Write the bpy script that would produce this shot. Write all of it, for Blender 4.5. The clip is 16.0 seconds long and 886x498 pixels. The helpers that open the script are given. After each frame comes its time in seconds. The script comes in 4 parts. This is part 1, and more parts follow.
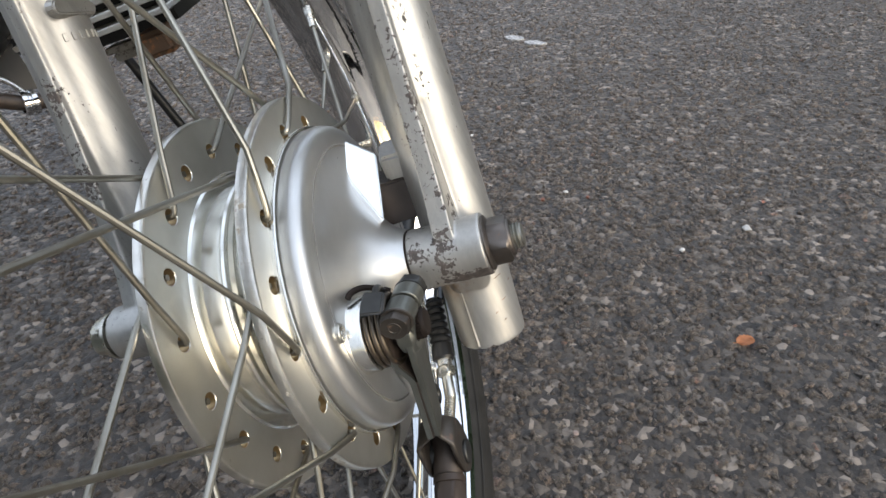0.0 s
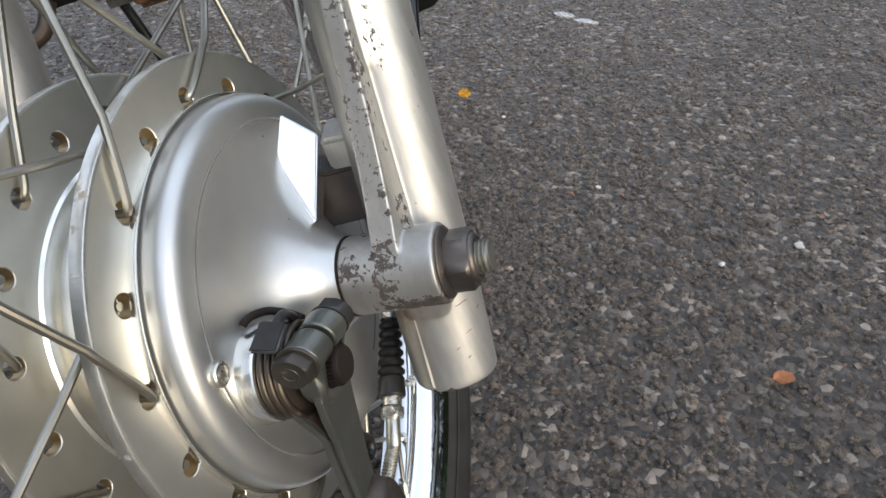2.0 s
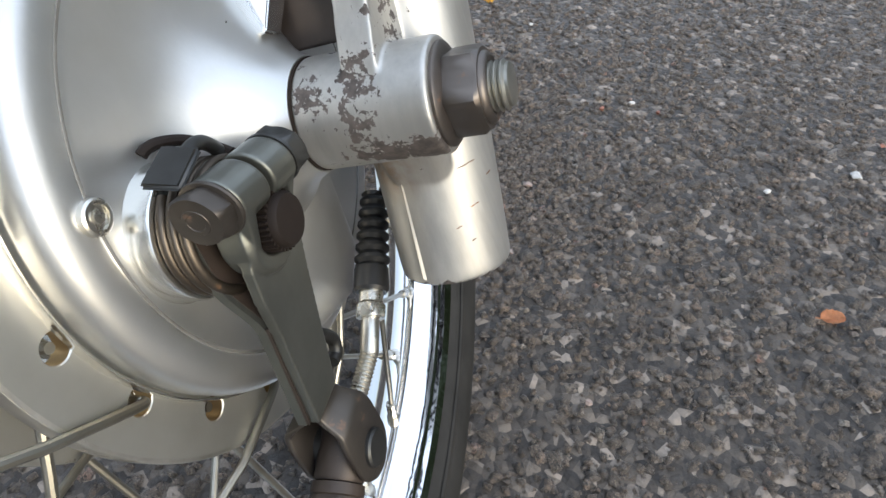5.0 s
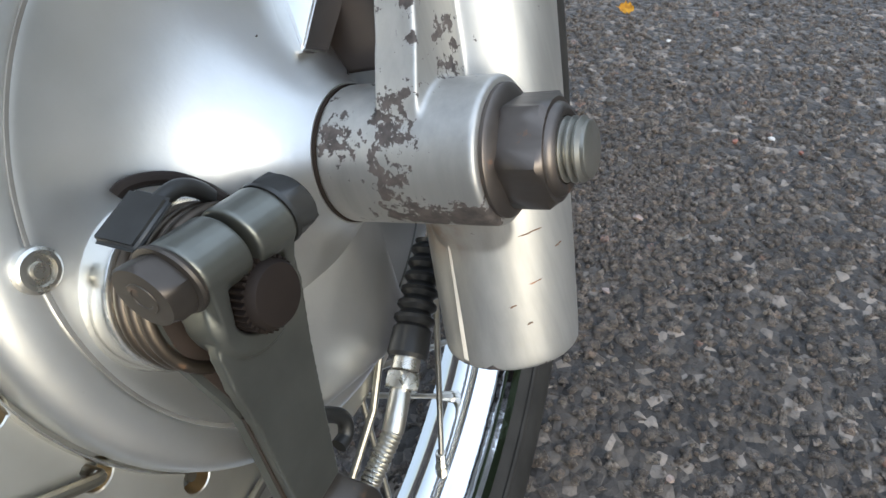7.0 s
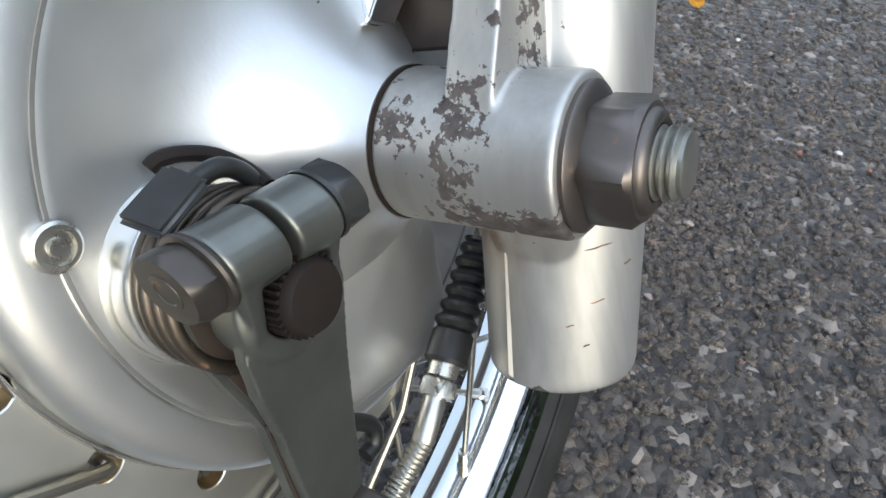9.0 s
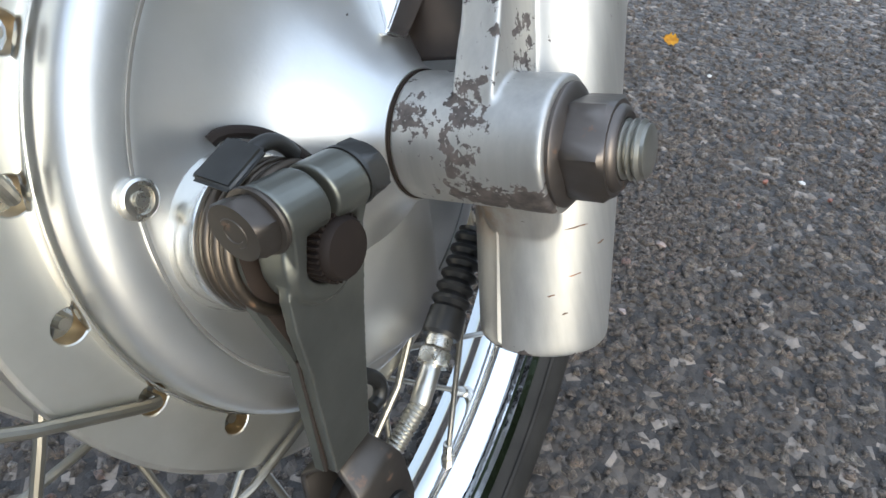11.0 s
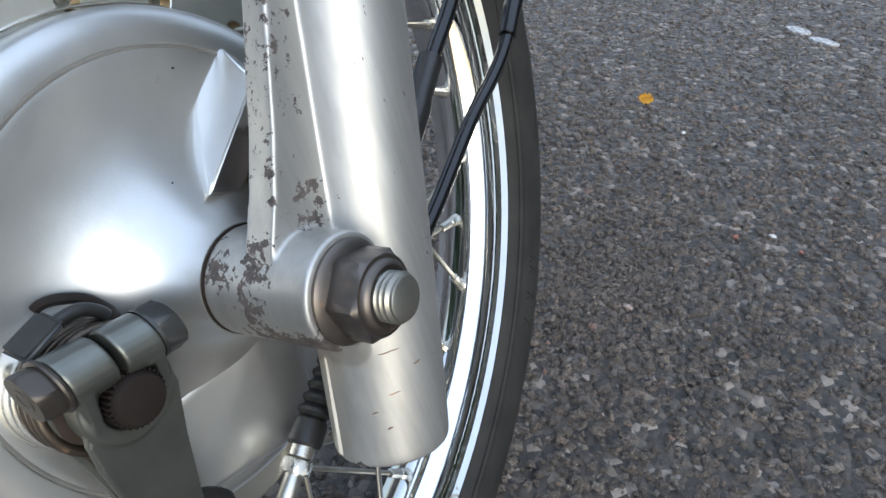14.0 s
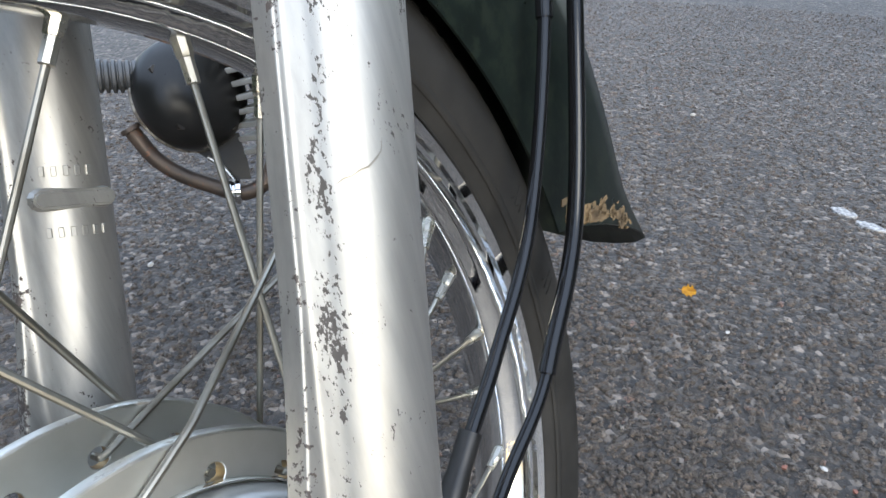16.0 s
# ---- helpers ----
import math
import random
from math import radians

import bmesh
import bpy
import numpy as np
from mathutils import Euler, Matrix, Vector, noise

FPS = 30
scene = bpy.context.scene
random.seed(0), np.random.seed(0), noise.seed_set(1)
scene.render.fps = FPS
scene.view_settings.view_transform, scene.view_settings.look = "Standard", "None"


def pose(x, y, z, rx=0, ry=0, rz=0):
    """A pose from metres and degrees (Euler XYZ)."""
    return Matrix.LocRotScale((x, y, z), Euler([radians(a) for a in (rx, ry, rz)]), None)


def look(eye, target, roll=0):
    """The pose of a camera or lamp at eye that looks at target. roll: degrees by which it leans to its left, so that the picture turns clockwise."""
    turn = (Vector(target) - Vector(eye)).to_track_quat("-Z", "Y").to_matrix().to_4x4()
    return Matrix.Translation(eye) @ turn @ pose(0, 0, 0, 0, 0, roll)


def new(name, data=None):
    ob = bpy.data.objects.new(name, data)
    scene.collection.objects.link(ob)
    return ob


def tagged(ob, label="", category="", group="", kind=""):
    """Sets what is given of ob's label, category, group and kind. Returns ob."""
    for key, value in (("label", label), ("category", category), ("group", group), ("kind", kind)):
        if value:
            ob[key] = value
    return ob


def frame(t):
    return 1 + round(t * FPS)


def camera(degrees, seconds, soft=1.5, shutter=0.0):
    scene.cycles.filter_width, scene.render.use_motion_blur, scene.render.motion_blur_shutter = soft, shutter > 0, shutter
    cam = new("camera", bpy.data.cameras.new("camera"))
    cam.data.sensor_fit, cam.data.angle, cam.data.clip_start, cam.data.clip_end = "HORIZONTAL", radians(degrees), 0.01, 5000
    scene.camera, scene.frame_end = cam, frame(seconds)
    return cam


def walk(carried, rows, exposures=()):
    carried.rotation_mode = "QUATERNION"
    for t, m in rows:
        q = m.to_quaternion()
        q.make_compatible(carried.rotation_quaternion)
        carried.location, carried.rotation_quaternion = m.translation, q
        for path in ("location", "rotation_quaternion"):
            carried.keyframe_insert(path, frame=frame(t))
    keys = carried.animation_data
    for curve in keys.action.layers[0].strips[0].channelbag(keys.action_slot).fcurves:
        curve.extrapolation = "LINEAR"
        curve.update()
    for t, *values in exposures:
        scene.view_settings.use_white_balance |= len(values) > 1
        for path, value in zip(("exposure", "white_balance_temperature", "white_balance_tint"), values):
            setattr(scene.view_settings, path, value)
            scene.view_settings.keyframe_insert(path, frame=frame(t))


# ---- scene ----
cam = camera(66.9, 16.0)
PATH = [
    (0, (0.01, 0.003, 0.465), (0.006, 1.622, -0.71), -3.1),
    (0.5, (0.005, 0.009, 0.466), (0.058, 1.623, -0.715), -1.3),
    (1, (0.02, 0.019, 0.459), (0.114, 1.608, -0.753), -0.4),
    (1.5, (0.032, 0.037, 0.448), (0.058, 1.624, -0.769), -0.1),
    (2, (0.043, 0.069, 0.434), (-0.086, 1.645, -0.791), -1.0),
    (2.5, (0.05, 0.089, 0.409), (-0.105, 1.61, -0.88), -0.4),
    (3, (0.045, 0.086, 0.389), (-0.102, 1.563, -0.952), -0.0),
    (3.2, (0.044, 0.086, 0.386), (-0.093, 1.558, -0.962), 0.2),
    (5.5, (0.046, 0.118, 0.372), (-0.141, 1.566, -0.995), 1.4),
    (6, (0.048, 0.134, 0.373), (-0.211, 1.561, -1.004), 1.5),
    (6.5, (0.048, 0.143, 0.37), (-0.352, 1.526, -1.017), 1.0),
    (7, (0.052, 0.144, 0.363), (-0.424, 1.523, -1.004), -0.2),
    (7.5, (0.053, 0.157, 0.36), (-0.466, 1.498, -1.031), 0.3),
    (8, (0.048, 0.162, 0.36), (-0.472, 1.492, -1.04), 1.9),
    (8.5, (0.044, 0.165, 0.355), (-0.488, 1.469, -1.065), 2.2),
    (9, (0.043, 0.155, 0.357), (-0.508, 1.458, -1.057), 2.7),
    (9.5, (0.039, 0.144, 0.355), (-0.539, 1.498, -0.999), 3.3),
    (9.7, (0.039, 0.136, 0.354), (-0.503, 1.499, -1.006), 5.0),
    (11.8, (0.053, 0.13, 0.369), (-0.466, 1.522, -0.97), 5.4),
    (12, (0.052, 0.131, 0.369), (-0.474, 1.518, -0.974), 5.3),
    (12.5, (0.047, 0.139, 0.372), (-0.484, 1.529, -0.964), 5.2),
    (13, (0.056, 0.14, 0.396), (-0.533, 1.566, -0.876), 4.2),
    (13.5, (0.078, 0.152, 0.397), (-0.561, 1.581, -0.848), 2.2),
    (14, (0.097, 0.15, 0.394), (-0.555, 1.581, -0.843), 0.0),
    (14.5, (0.092, 0.164, 0.429), (-0.604, 1.613, -0.76), 0.1),
    (15, (0.086, 0.182, 0.45), (-0.675, 1.666, -0.653), -0.0),
    (15.5, (0.079, 0.191, 0.47), (-0.722, 1.701, -0.569), 0.4),
    (16, (0.073, 0.199, 0.488), (-0.76, 1.722, -0.505), 0.1),
]
EXPOSURES = [(0, 0.63, 6450, 10), (3, 0.55, 6350, 10), (5.5, 0.93, 6150, 8), (6.3, 0.86, 6050, 7.5), (7, 0.8, 5950, 7), (8, 0.9, 5900, 7), (13, 0.8, 5800, 7), (14.5, 0.6, 5700, 7), (16, 0.9, 5850, 8)]
walk(cam, [(t, look(eye, target, roll)) for t, eye, target, roll in PATH], EXPOSURES)

# ---- world, sun, exposure ----
world = bpy.data.worlds.new("sky")
scene.world = world
world.use_nodes = True
_wn, _wl = world.node_tree.nodes, world.node_tree.links
sky = _wn.new("ShaderNodeTexSky")
sky.sky_type = "NISHITA"
sky.sun_disc = False
SUN_AZ, SUN_EL = 132.0, 22.0          # degrees: clockwise from +y, and above the ground
sky.sun_elevation = radians(SUN_EL)
sky.sun_rotation = radians(SUN_AZ)
sky.dust_density = 1.5
_wn["Background"].inputs["Strength"].default_value = 0.13
haze = _wn.new("ShaderNodeMix")          # thin white cloud over the clear sky
haze.data_type = "RGBA"
haze.inputs["Factor"].default_value = 0.6
_dir = _wn.new("ShaderNodeTexCoord")
_up = _wn.new("ShaderNodeSeparateXYZ")
_wl.new(_dir.outputs["Generated"], _up.inputs["Vector"])
overcast = _wn.new("ShaderNodeValToRGB")     # an overcast sky is brighter overhead than at the horizon
overcast.color_ramp.elements[0].color = (1.9, 1.75, 1.55, 1)
overcast.color_ramp.elements[1].position = 0.85
overcast.color_ramp.elements[1].color = (11.2, 12.6, 15.0, 1)
_wl.new(_up.outputs["Z"], overcast.inputs["Fac"])
_wl.new(overcast.outputs["Color"], haze.inputs["B"])
_wl.new(sky.outputs["Color"], haze.inputs["A"])
_wl.new(haze.outputs["Result"], _wn["Background"].inputs["Color"])
sun_data = bpy.data.lights.new("sun", "SUN")
sun_data.energy = 1.35
sun_data.angle = radians(40)
sun_data.color = (1.0, 0.89, 0.72)
sun = new("sun", sun_data)
_az, _el = radians(SUN_AZ), radians(SUN_EL)
sun.matrix_world = look((2 * math.sin(_az) * math.cos(_el), 2 * math.cos(_az) * math.cos(_el), 2 * math.sin(_el)), (0, 0, 0))


# ---- materials ----
def material(name):
    m = bpy.data.materials.new(name)
    m.use_nodes = True
    nt = m.node_tree
    return m, nt, nt.nodes["Principled BSDF"]


def noise_node(nt, scale, detail=4.0, rough=0.55, src=None, dist=0.0):
    n = nt.nodes.new("ShaderNodeTexNoise")
    n.inputs["Scale"].default_value = scale
    n.inputs["Detail"].default_value = detail
    n.inputs["Roughness"].default_value = rough
    n.inputs["Distortion"].default_value = dist
    if src is None:
        src = nt.nodes.new("ShaderNodeTexCoord").outputs["Object"]
    nt.links.new(src, n.inputs["Vector"])
    return n.outputs["Fac"]


def ramp(nt, fac, stops):
    r = nt.nodes.new("ShaderNodeValToRGB")
    e = r.color_ramp.elements
    while len(e) < len(stops):
        e.new(0.5)
    for el, (p, col) in zip(e, stops):
        el.position = p
        el.color = (*col, 1) if len(col) == 3 else col
    nt.links.new(fac, r.inputs["Fac"])
    return r.outputs["Color"]


def grey(v):
    return (v, v, v)


def mix(nt, fac, a, b):
    m = nt.nodes.new("ShaderNodeMix")
    m.data_type = "RGBA"
    for sock, val in ((m.inputs["Factor"], fac), (m.inputs["A"], a), (m.inputs["B"], b)):
        if hasattr(val, "is_output"):
            nt.links.new(val, sock)
        elif isinstance(val, tuple):
            sock.default_value = (*val, 1)
        else:
            sock.default_value = val
    return m.outputs["Result"]


def calc(nt, op, a, b=0.0):
    m = nt.nodes.new("ShaderNodeMath")
    m.operation = op
    for sock, val in zip(m.inputs, (a, b)):
        if hasattr(val, "is_output"):
            nt.links.new(val, sock)
        else:
            sock.default_value = val
    return m.outputs["Value"]


def bump(nt, bs, height, strength, distance):
    b = nt.nodes.new("ShaderNodeBump")
    b.inputs["Strength"].default_value = strength
    b.inputs["Distance"].default_value = distance
    nt.links.new(height, b.inputs["Height"])
    nt.links.new(b.outputs["Normal"], bs.inputs["Normal"])


def metal(name, base, dark, metallic, rough, spread=0.12, grain=900.0, relief=0.00003, stain=None, stain_at=0.62, gloss=0.5, ripple=0.0):
    """A painted or bare metal with fine grain, cloudy tarnish and, where stain is given, blotches of that colour."""
    m, nt, bs = material(name)
    bs.inputs["Specular IOR Level"].default_value = gloss
    cloud = noise_node(nt, 45.0, 5.0)
    fine = noise_node(nt, grain, 3.0)
    col = ramp(nt, cloud, [(0.3, dark), (0.65, base)])
    if stain:
        mask = ramp(nt, noise_node(nt, 130.0, 6.0, 0.65), [(stain_at, grey(0)), (stain_at + 0.07, grey(1))])
        col = mix(nt, mask, col, stain)
        nt.links.new(calc(nt, "MULTIPLY", calc(nt, "SUBTRACT", 1.0, mask), metallic), bs.inputs["Metallic"])
    else:
        bs.inputs["Metallic"].default_value = metallic
    nt.links.new(col, bs.inputs["Base Color"])
    r = nt.nodes.new("ShaderNodeMapRange")
    r.inputs["To Min"].default_value = rough - spread / 2
    r.inputs["To Max"].default_value = rough + spread / 2
    nt.links.new(noise_node(nt, 160.0, 5.0), r.inputs["Value"])
    nt.links.new(r.outputs["Result"], bs.inputs["Roughness"])
    if ripple:
        fine = calc(nt, "ADD", fine, calc(nt, "MULTIPLY", noise_node(nt, 130.0, 4.0), ripple))
    bump(nt, bs, fine, 0.35, relief)
    return m


def cast_lacquer(name, base=(0.475, 0.465, 0.438)):
    """Silver lacquer on the fork castings, worn to dull brown-grey metal in ragged chips: thick on the rib's edge and round the axle lug, in a streak up the leg."""
    m, nt, bs = material(name)
    co = nt.nodes.new("ShaderNodeTexCoord").outputs["Object"]
    sep = nt.nodes.new("ShaderNodeSeparateXYZ")
    nt.links.new(co, sep.inputs["Vector"])
    X, Y, Z = (sep.outputs[k] for k in "XYZ")

    def soft(value, lo, hi, top):
        r = nt.nodes.new("ShaderNodeMapRange")
        r.interpolation_type = "SMOOTHSTEP"
        for key, v in (("From Min", lo), ("From Max", hi), ("To Min", 0.0), ("To Max", top)):
            r.inputs[key].default_value = v
        nt.links.new(value, r.inputs["Value"])
        return r.outputs["Result"]

    def near(value, at, half, top):
        return soft(calc(nt, "ABSOLUTE", calc(nt, "SUBTRACT", value, at)), half, 0.0, top)

    col = ramp(nt, noise_node(nt, 30.0, 4.0, src=co), [(0.3, tuple(v * 0.9 for v in base)), (0.7, base)])
    grain = nt.nodes.new("ShaderNodeMapping")
    grain.inputs["Rotation"].default_value = (radians(16.7), 0.0, 0.0)
    grain.inputs["Scale"].default_value = (1.0, 1.0, 0.06)
    nt.links.new(co, grain.inputs["Vector"])
    streak = ramp(nt, noise_node(nt, 260.0, 5.0, 0.6, src=grain.outputs["Vector"]), [(0.3, grey(0.8)), (0.65, grey(1.0))])
    drawn = nt.nodes.new("ShaderNodeMix")
    drawn.data_type, drawn.blend_type = "RGBA", "MULTIPLY"
    drawn.inputs["Factor"].default_value = 1.0
    nt.links.new(col, drawn.inputs["A"])
    nt.links.new(streak, drawn.inputs["B"])
    col = drawn.outputs["Result"]
    # rust-brown tint round a point under the lug, broken up by noise
    under = nt.nodes.new("ShaderNodeVectorMath")
    under.operation = "DISTANCE"
    under.inputs[1].default_value = (0.042, 0.009, -0.016)
    nt.links.new(co, under.inputs[0])
    wash = calc(nt, "MULTIPLY", soft(under.outputs["Value"], 0.02, 0.004, 1.0), ramp(nt, noise_node(nt, 150.0, 5.0, 0.65, src=co), [(0.35, grey(0.1)), (0.6, grey(0.85))]))
    col = mix(nt, wash, col, (0.26, 0.15, 0.065))
    big = noise_node(nt, 60.0, 2.0, src=co)
    small = noise_node(nt, 400.0, 6.0, 0.68, src=co, dist=0.15)
    wear = calc(nt, "ADD", calc(nt, "MULTIPLY", big, 0.38), calc(nt, "MULTIPLY", small, 0.62))
    # fine specks in a streak up the near leg
    stretch = nt.nodes.new("ShaderNodeMapping")
    stretch.inputs["Scale"].default_value = (1.0, 1.0, 0.5)
    nt.links.new(co, stretch.inputs["Vector"])
    speck = noise_node(nt, 800.0, 4.0, 0.65, src=stretch.outputs["Vector"])
    band = calc(nt, "MULTIPLY", near(X, 0.0592, 0.0052, 1.0), soft(Z, 0.03, 0.10, 0.155))
    clump = calc(nt, "MULTIPLY", near(Z, 0.145, 0.016, 1.0), near(X, 0.0575, 0.006, 0.045))
    patchy = calc(nt, "MULTIPLY", calc(nt, "SUBTRACT", noise_node(nt, 75.0, 2.0, src=co), 0.55), 0.55)
    speck = calc(nt, "ADD", calc(nt, "ADD", speck, patchy), calc(nt, "ADD", band, clump))
    speck = calc(nt, "ADD", speck, calc(nt, "MULTIPLY", soft(X, 0.03, 0.04, 1.0), soft(Z, 0.04, 0.12, 0.02)))
    # rib: how far in front of the leg's axis
    ahead = calc(nt, "SUBTRACT", calc(nt, "MULTIPLY", calc(nt, "SUBTRACT", Y, 0.0273), 0.958), calc(nt, "MULTIPLY", Z, 0.287))
    rib = calc(nt, "MULTIPLY", soft(ahead, -0.0182, -0.0205, 1.0), calc(nt, "ADD", 0.03, calc(nt, "ADD", near(X, 0.0538, 0.004, 0.05), near(X, 0.0474, 0.003, 0.04))))
    lower = calc(nt, "MAXIMUM", soft(X, 0.0562, 0.0548, 1.0), soft(Z, 0.028, 0.022, 1.0))
    rib = calc(nt, "MULTIPLY", rib, lower)
    wear = calc(nt, "SUBTRACT", wear, calc(nt, "MULTIPLY", calc(nt, "SUBTRACT", 1.0, lower), 0.1))
    up = calc(nt, "ADD", calc(nt, "MULTIPLY", calc(nt, "SUBTRACT", Y, 0.0273), 0.287), calc(nt, "MULTIPLY", Z, 0.958))
    speck = calc(nt, "SUBTRACT", speck, soft(up, -0.012, -0.02, 0.07))
    wear = calc(nt, "SUBTRACT", wear, soft(up, -0.018, -0.026, 0.05))
    wear = calc(nt, "SUBTRACT", wear, calc(nt, "MULTIPLY", near(X, 0.0595, 0.0055, 0.09), near(Z, 0.026, 0.016, 1.0)))
    foot = soft(up, -0.0612, -0.0638, 0.16)
    wear = calc(nt, "ADD", wear, calc(nt, "ADD", foot, rib))
    for centre, reach, top in (((0.036, -0.011, 0.011), 0.009, 0.13), ((0.048, -0.008, 0.013), 0.008, 0.11), ((0.050, -0.0133, 0.002), 0.007, 0.09),
                               ((0.055, -0.0127, -0.006), 0.008, 0.13), ((0.0635, -0.012, -0.006), 0.009, 0.2), ((0.0625, -0.009, -0.0105), 0.008, 0.14), ((0.053, -0.0115, -0.0085), 0.009, 0.14), ((0.047, -0.0122, -0.007), 0.007, 0.11), ((-0.1115, 0.032, 0.112), 0.026, 0.24), ((-0.1125, 0.022, 0.08), 0.022, 0.22)):
        d = nt.nodes.new("ShaderNodeVectorMath")
        d.operation = "DISTANCE"
        d.inputs[1].default_value = centre
        nt.links.new(co, d.inputs[0])
        wear = calc(nt, "ADD", wear, soft(d.outputs["Value"], reach, 0.0, top))
    mask = ramp(nt, wear, [(0.632, grey(0)), (0.642, grey(1))])
    dots = ramp(nt, speck, [(0.68, grey(0)), (0.71, grey(1))])
    col = mix(nt, dots, col, (0.07, 0.063, 0.057))
    rusty = ramp(nt, noise_node(nt, 500.0, 3.0, src=co), [(0.35, (0.04, 0.033, 0.03)), (0.65, (0.095, 0.079, 0.07))])
    nt.links.new(mix(nt, mask, col, rusty), bs.inputs["Base Color"])
    mask = calc(nt, "MAXIMUM", mask, calc(nt, "MULTIPLY", dots, 0.85))
    inv = calc(nt, "SUBTRACT", 1.0, mask)
    nt.links.new(calc(nt, "MULTIPLY", inv, 0.78), bs.inputs["Metallic"])
    r = nt.nodes.new("ShaderNodeMapRange")
    r.inputs["To Min"].default_value = 0.7
    r.inputs["To Max"].default_value = 0.45
    nt.links.new(inv, r.inputs["Value"])
    nt.links.new(r.outputs["Result"], bs.inputs["Roughness"])
    h = calc(nt, "ADD", calc(nt, "MULTIPLY", inv, 0.8), calc(nt, "MULTIPLY", noise_node(nt, 700.0, 3.0, src=co), 0.08))
    h = calc(nt, "ADD", h, calc(nt, "MULTIPLY", noise_node(nt, 110.0, 3.0, src=co), 1.6))
    bump(nt, bs, h, 0.4, 0.00009)
    return m


SILVER = metal("silver_lacquer", (0.55, 0.55, 0.535), (0.49, 0.49, 0.472), 0.9, 0.38, relief=0.00004, stain=(0.34, 0.315, 0.265), stain_at=0.71, ripple=6.0)
HUB_SILVER = metal("dull_hub_alloy", (0.66, 0.648, 0.59), (0.57, 0.558, 0.498), 0.9, 0.36, stain=(0.3, 0.27, 0.21), stain_at=0.7)
POLISHED = metal("polished_alloy_band", (0.8, 0.79, 0.745), (0.7, 0.685, 0.63), 0.97, 0.22, spread=0.08, relief=0.000015)
MACHINED = metal("machined_face", (0.9, 0.9, 0.88), (0.84, 0.84, 0.82), 1.0, 0.26, spread=0.06, relief=0.00002)
WORN_EDGE = metal("nicked_flange_edge", (0.85, 0.83, 0.77), (0.45, 0.43, 0.38), 0.95, 0.3, relief=0.0003, stain=(0.28, 0.25, 0.2), stain_at=0.6)
GROOVE_GREY = metal("groove_dark_grey", (0.2, 0.195, 0.18), (0.12, 0.115, 0.105), 0.3, 0.6)
FORK_SILVER = cast_lacquer("fork_lacquer")
HOLE_BROWN = metal("stained_bore", (0.46, 0.33, 0.165), (0.22, 0.15, 0.075), 0.8, 0.35)
DARK_STEEL = metal("dull_zinc_steel", (0.075, 0.075, 0.073), (0.042, 0.042, 0.04), 0.85, 0.46, stain=(0.12, 0.08, 0.05), stain_at=0.66)
SPRING_STEEL = metal("brown_spring_steel", (0.11, 0.09, 0.07), (0.055, 0.043, 0.032), 0.85, 0.38, stain=(0.14, 0.075, 0.035), stain_at=0.62)
SHAFT_STEEL = metal("dark_brown_steel", (0.02, 0.015, 0.012), (0.012, 0.009, 0.008), 0.0, 0.6, gloss=0.12)
LEVER_STEEL = metal("grey_green_zinc", (0.18, 0.184, 0.164), (0.12, 0.123, 0.108), 0.85, 0.4, stain=(0.16, 0.11, 0.07), stain_at=0.72)
CLEVIS_STEEL = metal("brown_grey_steel", (0.092, 0.081, 0.07), (0.05, 0.042, 0.036), 0.75, 0.42, stain=(0.11, 0.065, 0.04), stain_at=0.62)
RUSTY = metal("brown_rust", (0.2, 0.12, 0.07), (0.11, 0.07, 0.045), 0.35, 0.62, stain=(0.3, 0.13, 0.05), stain_at=0.55)
RUST_DARK = metal("dark_rust", (0.062, 0.045, 0.035), (0.034, 0.027, 0.022), 0.4, 0.5, stain=(0.13, 0.06, 0.028), stain_at=0.66)
NUT_STEEL = metal("tarnished_nut_steel", (0.13, 0.113, 0.1), (0.06, 0.051, 0.044), 0.85, 0.38, stain=(0.19, 0.09, 0.045), stain_at=0.63)
BRIGHT_STEEL = metal("bright_plated_steel", (0.62, 0.6, 0.54), (0.48, 0.45, 0.38), 0.95, 0.28)
AXLE_STEEL = metal("dull_thread_steel", (0.36, 0.35, 0.31), (0.2, 0.19, 0.16), 0.9, 0.36, stain=(0.2, 0.13, 0.06), stain_at=0.64)
SPOKE_STEEL = metal("spoke_steel", (0.36, 0.345, 0.3), (0.24, 0.22, 0.18), 0.95, 0.36)
CHROME = metal("chrome", (0.78, 0.78, 0.78), (0.72, 0.72, 0.72), 1.0, 0.055, spread=0.04, relief=0.00002)
_nt = CHROME.node_tree
_wave = noise_node(_nt, 55.0, 3.0)
bump(_nt, _nt.nodes["Principled BSDF"], _wave, 0.25, 0.0007)
BOOT_RUBBER = metal("black_rubber", (0.016, 0.016, 0.016), (0.01, 0.01, 0.01), 0.0, 0.34)
GREY_RUBBER = metal("worn_grey_rubber", (0.11, 0.11, 0.11), (0.07, 0.07, 0.07), 0.0, 0.45)
CABLE_BLACK = metal("black_cable_sleeve", (0.008, 0.008, 0.009), (0.005, 0.005, 0.006), 0.0, 0.13, spread=0.05, relief=0.00001)
TYRE_RUBBER = metal("tyre_rubber", (0.029, 0.0275, 0.025), (0.017, 0.0164, 0.0152), 0.0, 0.6, relief=0.0001, gloss=0.22)
GUARD_PAINT = metal("dark_green_enamel", (0.008, 0.012, 0.010), (0.005, 0.007, 0.006), 0.0, 0.3, stain=(0.0125, 0.017, 0.0125), stain_at=0.5, gloss=0.3)
